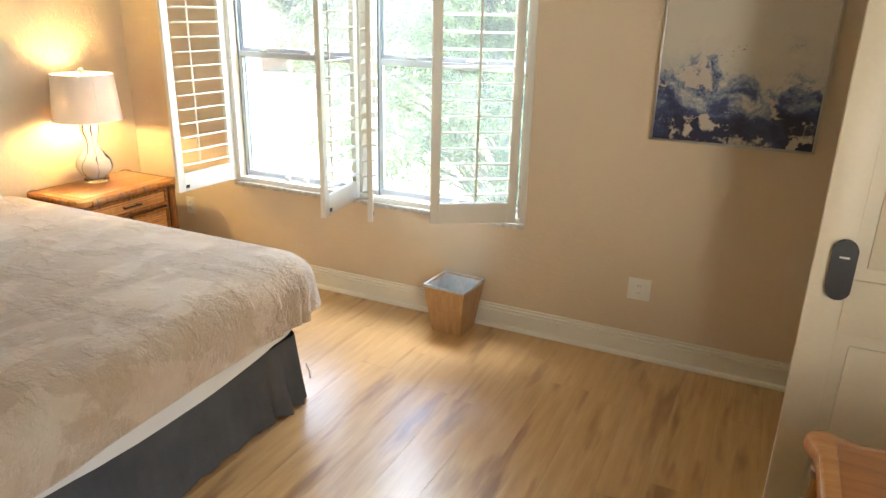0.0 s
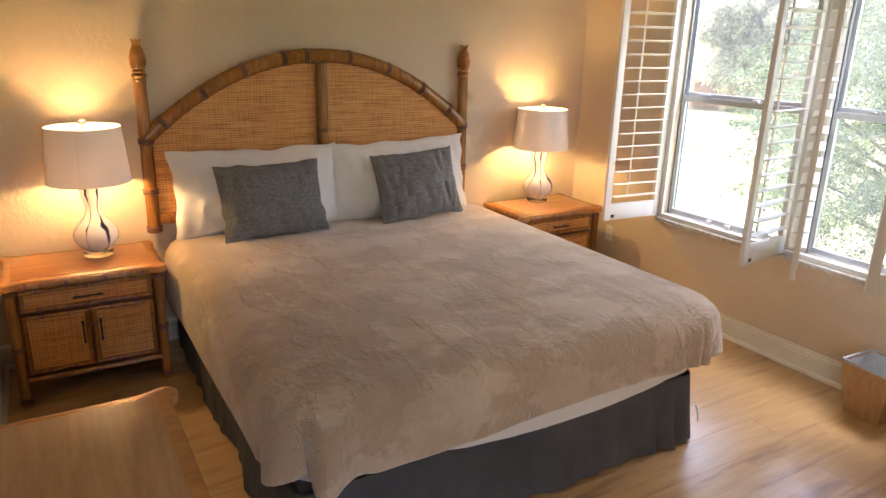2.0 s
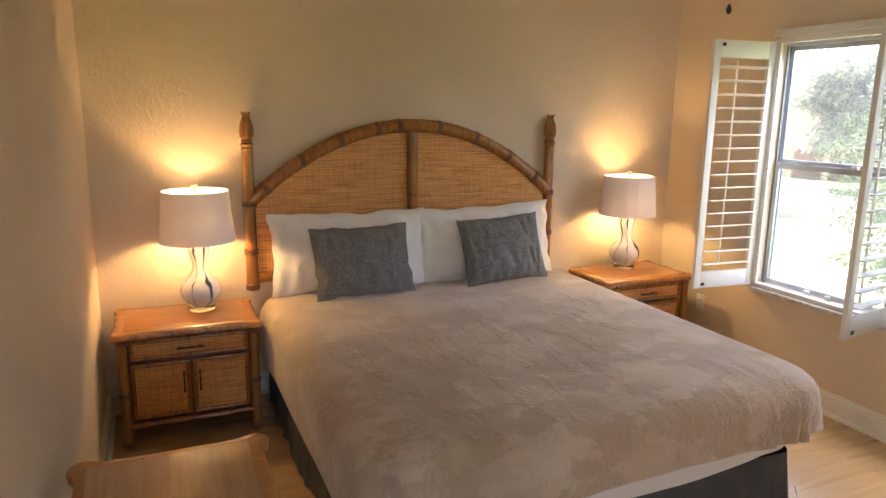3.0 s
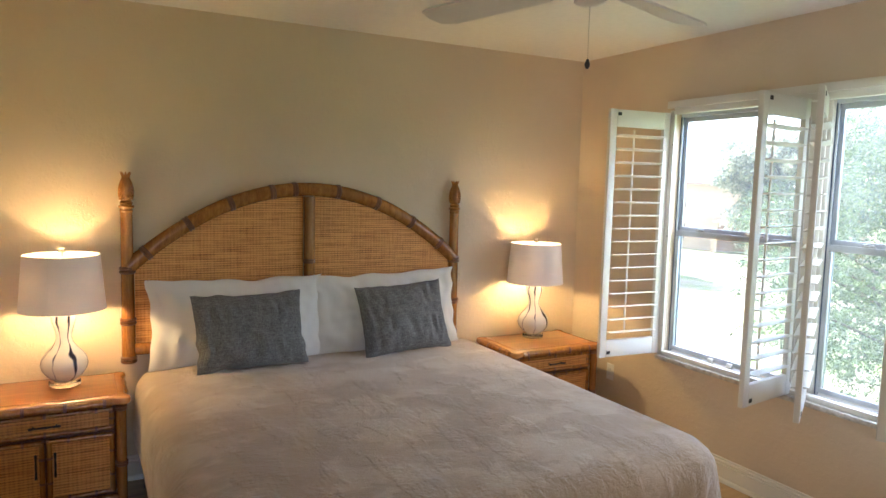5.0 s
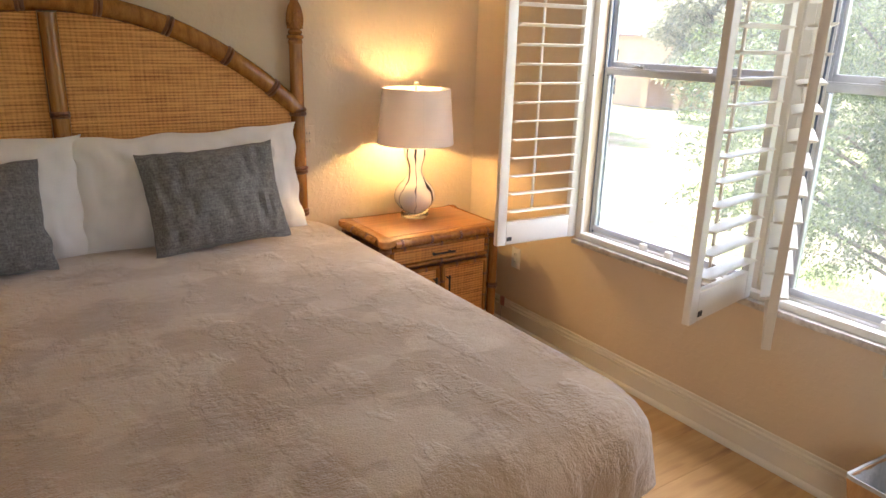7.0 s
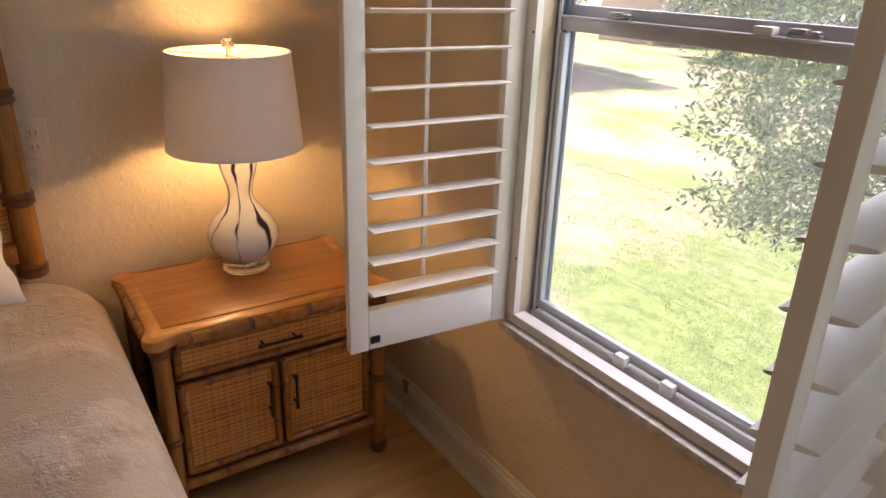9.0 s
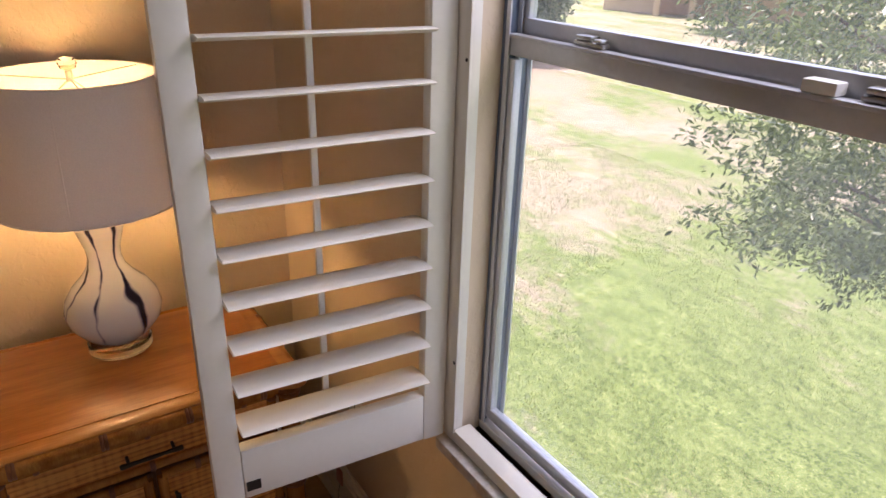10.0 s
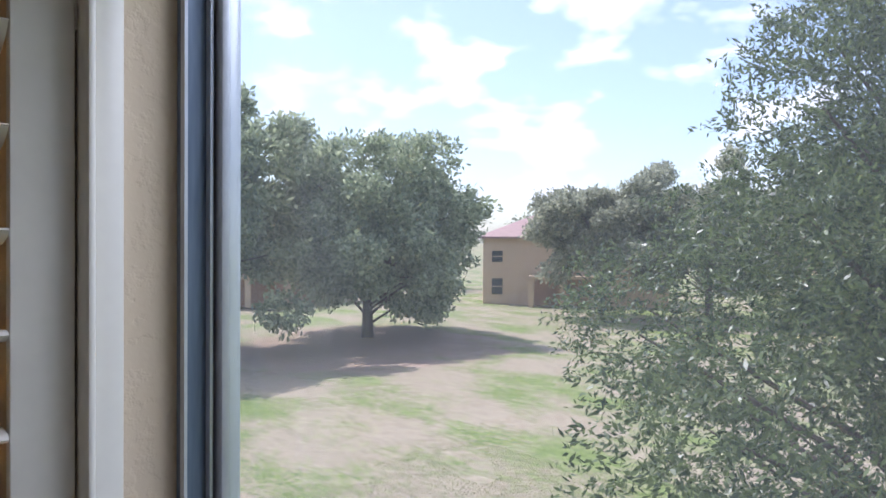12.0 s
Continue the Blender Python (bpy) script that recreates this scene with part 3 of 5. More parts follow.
def single_hung(x0, x1, name):
    """One single-hung aluminium window: a fixed upper sash outside, a lower one inside."""
    w = thing(name, ((x0 + x1) / 2, YN + 0.07, WZ0), "white aluminium single-hung window with closed sashes", "window", "single-hung windows", kind="structure")
    hw, h, mz = (x1 - x0) / 2, WZ1 - WZ0 - 0.01, 0.819
    part("frame_sill", boxes((-hw, hw, 0.0, 0.058, 0.002, 0.022), (-hw, hw, 0.024, 0.027, 0.022, 0.034), bevel=0.002), PLASTIC, w)
    part("frame_head", boxes((-hw, hw, 0.0, 0.058, h - 0.03, h), bevel=0.002), ALU, w)
    for s in (-1, 1):
        part("frame_jamb", boxes((min(s * hw, s * (hw - 0.008)), max(s * hw, s * (hw - 0.008)), 0.0, 0.056, 0.022, h - 0.03)), TRACK, w, "dark grooved sash track")
        for y in (0.0, 0.0245, 0.052):
            part("track_fin", boxes((min(s * (hw - 0.0085), s * (hw - 0.018)), max(s * (hw - 0.0085), s * (hw - 0.018)), y, y + 0.003, 0.023, h - 0.031)), ALU, w)
    lo = part("lower_sash", boxes((-hw + 0.011, hw - 0.011, 0.005, 0.022, mz - 0.029, mz), (-hw + 0.011, hw - 0.011, 0.005, 0.022, 0.036, 0.062),
                                  (-hw + 0.011, -hw + 0.032, 0.005, 0.022, 0.062, mz - 0.035), (hw - 0.032, hw - 0.011, 0.005, 0.022, 0.062, mz - 0.035), bevel=0.002), ALU, w)
    part("meeting_ledge", boxes((-hw + 0.011, hw - 0.011, 0.001, 0.021, mz, mz + 0.006), bevel=0.0015), ALU, w)
    up = part("upper_sash", boxes((-hw + 0.009, hw - 0.009, 0.031, 0.048, mz - 0.012, mz + 0.03), (-hw + 0.009, hw - 0.009, 0.031, 0.048, h - 0.06, h - 0.031),
                                  (-hw + 0.009, -hw + 0.029, 0.031, 0.048, mz + 0.03, h - 0.06), (hw - 0.029, hw - 0.009, 0.031, 0.048, mz + 0.03, h - 0.06), bevel=0.002), ALU, w)
    for sash, y, a, b in ((lo, 0.012, 0.063, mz - 0.036), (up, 0.038, mz + 0.031, h - 0.061)):
        g = part("pane", boxes((-hw + 0.03, hw - 0.03, y, y + 0.003, a, b)), PANE, sash, "clear glass pane")
        g.visible_shadow = False
    part("insect_screen", boxes((-hw + 0.02, hw - 0.02, 0.0535, 0.0545, 0.024, mz - 0.013)), SCREEN, w, "fine grey insect screen outside the lower sash")
    part("weather_strip", boxes((-hw + 0.012, hw - 0.012, 0.0225, 0.0305, mz - 0.01, mz - 0.003)), BLACK, w)
    for x in (-0.256, 0.176):
        l = part("sash_lock", boxes((x - 0.032, x + 0.032, 0.010, 0.026, mz + 0.0065, mz + 0.014), (x - 0.03, x + 0.004, 0.012, 0.034, mz + 0.0145, mz + 0.022), (x + 0.012, x + 0.03, 0.008, 0.024, mz + 0.0145, mz + 0.020), bevel=0.003), STEEL, w)
    part("tilt_latch", boxes((0.082, 0.122, 0.003, 0.026, mz + 0.0065, mz + 0.021), bevel=0.002), PLASTIC, w)
    for x in (-0.094, 0.05):
        part("sill_clip", boxes((x - 0.017, x + 0.017, -0.018, 0.0045, 0.0225, 0.053), bevel=0.003), PLASTIC, w)
    return w


single_hung(WX0 + 0.001, MX0 - 0.001, "window_1")
single_hung(MX1 + 0.001, WX1 - 0.012, "window_2")
part("window_mullion", boxes((MX0, MX1, YN + 0.045, YN + 0.128, WZ0 + 0.002, WZ1 - 0.002), bevel=0.003), SHUTTER, kind="structure", label="white post between the two windows")


def shutter_panel(name, hinge, free, rod_side, label):
    """A louvred panel from its hinge to its free edge; its local x runs that way."""
    h, f = Vector((*hinge, 0)), Vector((*free, 0))
    d = f - h
    width, height = 0.468, 1.563
    ob = thing(name, (h.x, h.y, 0.651), label, "shutter panel", "louvred shutter panels", math.degrees(math.atan2(d.y, d.x)))
    t, st, bot, top = 0.014, 0.05, 0.112, 0.108
    part("stile", boxes((0.0015, st, -t, t, 0, height), bevel=0.002), SHUTTER, ob)
    part("stile", boxes((width - st, width, -t, t, 0, height), bevel=0.003), SHUTTER, ob)
    part("bottom_rail", boxes((st + 0.0005, width - st - 0.0005, -t, t, 0.002, bot), bevel=0.003), SHUTTER, ob)
    part("top_rail", boxes((st + 0.0005, width - st - 0.0005, -t, t, height - top, height - 0.002), bevel=0.003), SHUTTER, ob)
    n, step = 16, 0.0829
    x0, x1 = st + 0.003, width - st - 0.003
    louvre = None
    for i in range(n):
        z = 0.158 + step * i
        if louvre is None:
            bm = bmesh.new()
            prof = [(0.042 * math.cos(a), 0.0052 * math.sin(a)) for a in (2 * math.pi * k / 14 for k in range(14))]
            tilt = radians(7)
            prism(bm, [(a * math.cos(tilt) - b * math.sin(tilt), a * math.sin(tilt) + b * math.cos(tilt)) for a, b in prof], x0, x1, "x")
            louvre = part("louvre", bm, SHUTTER, ob)
            louvre.location.z = z
        else:
            c = louvre.copy()
            scene.collection.objects.link(c)
            c.location.z = z
    s = rod_side
    part("tilt_rod", boxes((width / 2 - 0.006, width / 2 + 0.006, min(s * 0.046, s * 0.056), max(s * 0.046, s * 0.056), bot + 0.02, height - top - 0.01), bevel=0.002), SHUTTER, ob)
    for z in (0.19, 0.775, 1.36):
        part("hinge", boxes((-0.004, 0.0028, -t - 0.002, t - 0.004, z - 0.027, z + 0.027), bevel=0.001), SHUTTER, ob)
    for z in (0.03, height - 0.03):
        part("magnet_plate", boxes((width - st - 0.03, width - st - 0.004, -s * (t + 0.0005), -s * (t + 0.003), z - 0.01, z + 0.01) if s < 0 else (width - st - 0.03, width - st - 0.004, -(t + 0.003), -(t + 0.0005), z - 0.01, z + 0.01)), BLACK, ob)
    return ob


shutter_panel("shutter_panel", (-3.006, 3.688), (-3.042, 3.228), -1, "white louvred shutter panel swung wide open towards the nightstand")
shutter_panel("shutter_panel", (-2.05, 3.686), (-1.98, 3.23), -1, "white louvred shutter panel standing open at the window's middle post")
shutter_panel("shutter_panel", (-1.955, 3.684), (-1.714, 3.28), -1, "white louvred shutter panel half open at the window's middle post")
shutter_panel("shutter_panel", (-1.035, 3.675), (-1.425, 3.415), 1, "white louvred shutter panel ajar above the waste basket")


# ---- bamboo pieces ----
def pole(name, parent, pts, r, nodes, bulge=1.12, n=14):
    """A bamboo pole along pts, with dark ring parts at the given shares of its length."""
    pts = [Vector(p) for p in pts]
    part(name, tube(bmesh.new(), pts, r, n), CANE_WOOD, parent)
    lens = [0.0]
    for a, b in zip(pts, pts[1:]):
        lens.append(lens[-1] + (b - a).length)
    for s in nodes:
        d = s * lens[-1]
        i = max(k for k in range(len(pts) - 1) if lens[k] <= d + 1e-9)
        u = (pts[i + 1] - pts[i]).normalized()
        c = pts[i] + u * (d - lens[i])
        w = r * 0.46
        bm = tube(bmesh.new(), [c + u * w * q for q in (-0.9, -0.6, -0.3, -0.12, 0.0, 0.12, 0.3, 0.6, 0.9)], [r * 1.005, r * bulge, r * (bulge + 0.02), r * (bulge - 0.05), r * 1.03, r * (bulge - 0.05), r * (bulge + 0.02), r * bulge, r * 1.005], n)
        part("node_ring", bm, CANE_DARK, parent)


def headboard():
    y0, y1 = 0.555, 2.597
    yc, hw = (y0 + y1) / 2, (y1 - y0) / 2
    hb = thing("headboard", (-3.85, yc, 0.69), "arched bamboo headboard with woven rattan panels and pineapple finials", "headboard")

    arc = [(-0.0, hw * a, 0.982 - 0.450 * abs(a) ** 2.05) for a in (k / 16 for k in range(-16, 17))]
    pole("arch_pole", hb, arc, 0.040, [0.055, 0.175, 0.29, 0.40, 0.50 - 0.04, 0.58, 0.70, 0.82, 0.93])
    for s in (-1, 1):
        bm = bmesh.new()
        top = 0.86
        tube(bm, [(0, s * hw, 0.0), (0, s * hw, 0.03), (0, s * hw, top)], [0.036, 0.036, 0.031], 16)
        post = part("post", bm, CANE_WOOD, hb)
        for z in (0.02, 0.235, 0.52):
            tubes = tube(bmesh.new(), [(0, s * hw, z - 0.02), (0, s * hw, z - 0.013), (0, s * hw, z - 0.004), (0, s * hw, z), (0, s * hw, z + 0.004), (0, s * hw, z + 0.013), (0, s * hw, z + 0.02)], [0.037, 0.043, 0.042, 0.037, 0.042, 0.043, 0.037], 16)
            part("node_ring", tubes, CANE_DARK, hb)
        for z, r in ((0.845, 0.036), (0.868, 0.041), (0.889, 0.034)):
            part("turned_ring", lathe(bmesh.new(), [(0.024, z - 0.012), (r * 0.9, z - 0.008), (r, z), (r * 0.9, z + 0.008), (0.024, z + 0.012)], 20, (0, s * hw, 0)), CANE_WOOD, post)
        # pineapple with rows of scales and a tuft
        bm = bmesh.new()
        lathe(bm, [(0.018, 0.895), (0.029, 0.905), (0.036, 0.935), (0.037, 0.965), (0.032, 1.0), (0.022, 1.022), (0.016, 1.028)], 20, (0, s * hw, 0))
        for row in range(8):
            z = 0.912 + row * 0.0145
            r = 0.0355 * math.sin(math.pi * (0.30 + 0.085 * row)) ** 0.6
            for k in range(10):
                a = 2 * math.pi * (k + 0.5 * (row % 2)) / 10
                c = Vector((math.cos(a) * r, s * hw + math.sin(a) * r, z))
                o = bmesh.ops.create_cube(bm, size=0.0105)["verts"]
                bmesh.ops.transform(bm, matrix=Matrix.Translation(c) @ Matrix.Rotation(a, 4, "Z") @ Matrix.Rotation(radians(45), 4, "X"), verts=o)
        part("pineapple", bm, CANE_WOOD, post)
        bm = bmesh.new()
        for k in range(8):
            a = 2 * math.pi * k / 8
            d = Vector((math.cos(a), math.sin(a), 0))
            b0 = Vector((0, s * hw, 1.022))
            tube(bm, [b0 + d * 0.012, b0 + d * 0.018 + Vector((0, 0, 0.018)), b0 + d * 0.028 + Vector((0, 0, 0.036))], [0.007, 0.006, 0.001], 6)
        part("leaf_tuft", bm, CANE_WOOD, post)
    pole("centre_pole", hb, [(0.012, 0, 0.06), (0.012, 0, 0.935)], 0.033, [0.10, 0.42, 0.55])
    for s in (-1, 1):
        pole("bottom_pole", hb, [(0.006, s * 0.035, 0.075), (0.006, s * (hw - 0.030), 0.075)], 0.033, [0.90])
        # woven panel under the arch, in its own upright plane
        pts = [(s * 0.036, 0.10), (s * (hw - 0.036), 0.10)]
        for k in range(14, -1, -1):
            a = 0.035 + (hw - 0.036 - 0.035) * k / 14
            pts.append((s * a, 0.982 - 0.450 * (a / hw) ** 2.05 - 0.034))
        part("woven_panel", prism(bmesh.new(), pts, -0.012, 0.0, "x"), RATTAN, hb, "woven golden rattan panel")
        edge = [(0.002, y, z - 0.004) for y, z in pts[2:]]
        part("panel_bead", tube(bmesh.new(), edge, 0.006, 6), CANE_DARK, hb)
    return hb


headboard()


def scalloped(x0, x1, y0, y1, r):
    """A rectangle whose corners swell out into round ears."""
    out = []
    for cx, cy, a0 in ((x1, y1, 0), (x0, y1, 90), (x0, y0, 180), (x1, y0, 270)):
        sx, sy = (1 if cx == x1 else -1), (1 if cy == y1 else -1)
        c = Vector((cx - sx * r * 0.75, cy - sy * r * 0.75))
        ear = [(c.x + math.cos(radians(a0 - 28 + 146 * k / 10)) * r, c.y + math.sin(radians(a0 - 28 + 146 * k / 10)) * r) for k in range(11)]
        inset = r * 0.32
        if a0 in (0, 180):
            pre = (cx - sx * inset, cy - sy * r * 2.3)
            post = (cx - sx * r * 2.3, cy - sy * inset)
        else:
            pre = (cx - sx * r * 2.3, cy - sy * inset)
            post = (cx - sx * inset, cy - sy * r * 2.3)
        out += [pre, *ear, post]
    return out


def layered_slab(bm, outline, steps):
    """Stacks copies of an outline: (inset, height) steps."""
    pts = [Vector((a, b, 0)) for a, b in outline]
    n = len(pts)
    rings = []
    for inset, z in steps:
        ring = []
        for k in range(n):
            d = (pts[(k + 1) % n] - pts[k - 1]).normalized()
            ring.append(bm.verts.new(pts[k] + Vector((-d.y, d.x, 0)) * inset + Vector((0, 0, z))))
        rings.append(ring)
    for r0, r1 in zip(rings, rings[1:]):
        for k in range(n):
            bm.faces.new((r0[k], r0[(k + 1) % n], r1[(k + 1) % n], r1[k]))
    bm.faces.new(rings[0][::-1])
    bm.faces.new(rings[-1])
    bmesh.ops.recalc_face_normals(bm, faces=bm.faces)
    return bm


def pull(parent, c, axis, length, face_x):
    """A slim black bamboo-shaped pull on a front that faces +x."""
    v = Vector((0, 1, 0)) if axis == "y" else Vector((0, 0, 1))
    c = Vector(c)
    a, b = c - v * length / 2, c + v * length / 2
    bm = tube(bmesh.new(), [a, a + v * 0.004, a + v * length * 0.3, c, b - v * length * 0.3, b - v * 0.004, b], [0.005, 0.0065, 0.0045, 0.0055, 0.0045, 0.0065, 0.005], 10)
    for e in (c - v * length * 0.36, c + v * length * 0.36):
        tube(bm, [e, Vector((face_x, e.y, e.z))], 0.004, 8)
    return part("pull_handle", bm, BLACK, parent, "black bamboo-shaped metal pull")


def nightstand(place, label):
    """Front towards +x; origin on the floor at the middle of its back."""
    ns = thing("nightstand", place, label, "nightstand", "bedside cabinets")
    d, w, top = 0.475, 0.73, 0.65
    part("top_board", layered_slab(bmesh.new(), scalloped(0.0, d + 0.015, -w / 2, w / 2, 0.036), [(0.012, top - 0.044), (0.002, top - 0.036), (0.0, top - 0.022), (0.003, top - 0.008), (0.012, top - 0.002), (0.03, top - 0.001)]), EDGE_WOOD, ns)
    part("top_inlay", boxes((0.045, d - 0.035, -w / 2 + 0.05, w / 2 - 0.05, top - 0.003, top + 0.0012), bevel=0.0008), TOP_WOOD, ns, "honey oak panel set into the top")
    # round bamboo rail along the front and side edges of the top
    for s in (-1, 1):
        pole("edge_pole", ns, [(0.05, s * (w / 2 - 0.014), top - 0.030), (d - 0.06, s * (w / 2 - 0.014), top - 0.030)], 0.019, [0.3, 0.72], n=10)
    pole("edge_pole", ns, [(d - 0.002, -w / 2 + 0.075, top - 0.030), (d - 0.002, w / 2 - 0.075, top - 0.030)], 0.019, [0.06, 0.35, 0.65, 0.94], n=10)
    for x in (0.03, d - 0.028):
        for s in (-1, 1):
            leg = tube(bmesh.new(), [(x, s * (w / 2 - 0.036), 0.0), (x, s * (w / 2 - 0.036), 0.012), (x, s * (w / 2 - 0.036), 0.03), (x, s * (w / 2 - 0.036), top - 0.05)], [0.022, 0.028, 0.024, 0.025], 14)
            lg = part("leg", leg, CANE_WOOD, ns)
            for z in (0.03, 0.30, 0.585):
                rg = tube(bmesh.new(), [(x, s * (w / 2 - 0.036), z + q) for q in (-0.014, -0.010, -0.003, 0.0, 0.003, 0.010, 0.014)], [0.0255, 0.030, 0.030, 0.0265, 0.030, 0.030, 0.0255], 14)
                part("node_ring", rg, CANE_DARK, lg)
    bx0, bx1, by = 0.03, d - 0.035, w / 2 - 0.062
    part("case", boxes((bx0, bx1 - 0.02, -by, by, 0.13, top - 0.05), bevel=0.002), CASE_WOOD, ns)
    fx = bx1 - 0.019
    # drawer over two doors, each a woven panel in a bamboo frame
    fronts = [("drawer", -by + 0.004, by - 0.004, 0.475, 0.590), ("door", -by + 0.004, -0.004, 0.150, 0.462), ("door", 0.004, by - 0.004, 0.150, 0.462)]
    for kind, a, b, z0, z1 in fronts:
        fr = part(kind, boxes((fx, fx + 0.012, a, b, z0, z1), bevel=0.002), CASE_WOOD, ns)
        part("woven_panel", boxes((fx + 0.0125, fx + 0.016, a + 0.022, b - 0.022, z0 + 0.022, z1 - 0.022)), RATTAN, fr, "woven golden rattan panel")
        r = 0.0115
        for p, q in (((a + r, z0 + r), (b - r, z0 + r)), ((a + r, z1 - r), (b - r, z1 - r)), ((a + r, z0 + r), (a + r, z1 - r)), ((b - r, z0 + r), (b - r, z1 - r))):
            part("frame_cane", tube(bmesh.new(), [(fx + 0.016, *p), (fx + 0.016, *q)], r, 10), CANE_WOOD, fr)
            for s in ((0.3, 0.72) if kind == "door" or p[1] != q[1] and p[0] != q[0] else (0.12, 0.5, 0.88)):
                c = Vector((fx + 0.016, p[0] + (q[0] - p[0]) * s, p[1] + (q[1] - p[1]) * s))
                u = Vector((0, q[0] - p[0], q[1] - p[1])).normalized()
                part("node_ring", tube(bmesh.new(), [c - u * 0.006, c - u * 0.003, c + u * 0.003, c + u * 0.006], [r * 1.02, r * 1.22, r * 1.22, r * 1.02], 10), CANE_DARK, fr)
        if kind == "drawer":
            pull(fr, (fx + 0.045, 0, (z0 + z1) / 2), "y", 0.135, fx + 0.012)
        else:
            pull(fr, (fx + 0.045, -0.040 if a < -0.1 else 0.040, 0.345), "z", 0.12, fx + 0.012)
    pole("bottom_rail", ns, [(d - 0.028, -w / 2 + 0.055, 0.128), (d - 0.028, w / 2 - 0.055, 0.128)], 0.016, [0.2, 0.5, 0.8], n=10)
    return ns


nightstand((-3.845, 0.16, 0), "stained bamboo and rattan nightstand in the corner beside the bed")
nightstand((-3.845, 3.165, 0), "stained bamboo and rattan nightstand between the bed and the window")


def lamp(place, label):
    lp = thing("table_lamp", place, label, "table lamp", "bedside lamps")
    part("base_disc", lathe(bmesh.new(), [(0.064, 0.0), (0.072, 0.004), (0.072, 0.024), (0.066, 0.029)], 40), ACRYLIC, lp, "clear acrylic base disc")
    body = [(0.046, 0.0295), (0.052, 0.034), (0.080, 0.058), (0.101, 0.09), (0.107, 0.12), (0.100, 0.152), (0.081, 0.184), (0.056, 0.212), (0.041, 0.238), (0.036, 0.262), (0.038, 0.288),
            (0.047, 0.32), (0.055, 0.352), (0.057, 0.378), (0.052, 0.402), (0.038, 0.424), (0.020, 0.436), (0.014, 0.44)]
    part("gourd_body", lathe(bmesh.new(), body, 48), GOURD, lp, "white glazed gourd with dark indigo streaks")
    part("socket", lathe(bmesh.new(), [(0.012, 0.4405), (0.018, 0.443), (0.018, 0.452), (0.012, 0.455)], 20), STEEL, lp)
    part("bulb", lathe(bmesh.new(), [(0.013, 0.456), (0.016, 0.464), (0.027, 0.485), (0.029, 0.502), (0.022, 0.522), (0.008, 0.53)], 24), BULB, lp)
    bm = bmesh.new()
    for s in (-1, 1):
        tube(bm, [(0, s * 0.019, 0.45), (0, s * 0.045, 0.50), (0, s * 0.052, 0.58), (0, s * 0.035, 0.66), (0, s * 0.003, 0.692)], 0.0022, 6)
    part("harp", bm, STEEL, lp)
    shade = bmesh.new()
    n, z0, z1, r0, r1 = 64, 0.415, 0.704, 0.193, 0.170
    for ro, ri in ((0.0, -0.0018),):
        lathe(shade, [(r0 + ri, z0), (r0, z0), (r1, z1), (r1 + ri, z1), (r0 + ri, z0)], n, closed=False)
    sh = part("shade", shade, SHADE, lp, "pale lilac-white drum shade")
    for r, z in ((r0 - 0.0005, z0), (r1 - 0.0005, z1)):
        part("shade_trim", tube(bmesh.new(), [(r * math.cos(2 * math.pi * k / 48), r * math.sin(2 * math.pi * k / 48), z) for k in range(49)], 0.0024, 6, False), SHADE, sh)
    part("shade_seam", tube(bmesh.new(), [(r0 * 0.94, -r0 * 0.33, z0), (r1 * 0.94, -r1 * 0.33, z1)], 0.0016, 6), SHADE, sh)
    bm = bmesh.new()
    for k in range(3):
        a = 2 * math.pi * k / 3
        tube(bm, [(0.006 * math.cos(a), 0.006 * math.sin(a), 0.693), ((r1 - 0.002) * math.cos(a), (r1 - 0.002) * math.sin(a), 0.700)], 0.0015, 6)
    part("spider", bm, STEEL, lp)
    part("finial_stem", lathe(bmesh.new(), [(0.007, 0.688), (0.007, 0.712)], 12), STEEL, lp)
    part("finial", lathe(bmesh.new(), [(0.006, 0.7125), (0.015, 0.717), (0.019, 0.727), (0.015, 0.738), (0.004, 0.742)], 20), ACRYLIC, lp, "clear round finial")
    li = new("lamp_light", bpy.data.lights.new("lamp_light", "POINT"))
    li.data.energy, li.data.color, li.data.shadow_soft_size = BULB_WATTS, BULB_COLOR, 0.024
    li.location = (place[0], place[1], place[2] + 0.472)
    for o in lp.children:
        o.scale = (1.03, 1.03, 0.953)
    return lp


lamp((-3.665, 0.245, 0.6515), "lit lamp with streaked gourd base on the corner nightstand")
lamp((-3.69, 3.175, 0.6515), "lit lamp with streaked gourd base on the nightstand near the window")


# ---- bed ----
def loop(x0, x1, y0, y1, r, n):
    """Points round a rectangle with rounded corners, evenly spaced, with outward normals."""
    pts = []
    for cx, cy, a0 in ((x1 - r, y1 - r, 0), (x0 + r, y1 - r, 90), (x0 + r, y0 + r, 180), (x1 - r, y0 + r, 270)):
        for k in range(13):
            a = radians(a0 + 90 * k / 12)
            pts.append((Vector((cx + r * math.cos(a), cy + r * math.sin(a), 0)), Vector((math.cos(a), math.sin(a), 0))))
    total = [0.0]
    for k in range(len(pts)):
        total.append(total[-1] + (pts[(k + 1) % len(pts)][0] - pts[k][0]).length)
    out = []
    for i in range(n):
        s = total[-1] * i / n
        k = max(j for j in range(len(pts)) if total[j] <= s)
        f = (s - total[k]) / max(total[k + 1] - total[k], 1e-9)
        a, b = pts[k], pts[(k + 1) % len(pts)]
        out.append((a[0].lerp(b[0], f), a[1].lerp(b[1], f).normalized(), s))
    return out


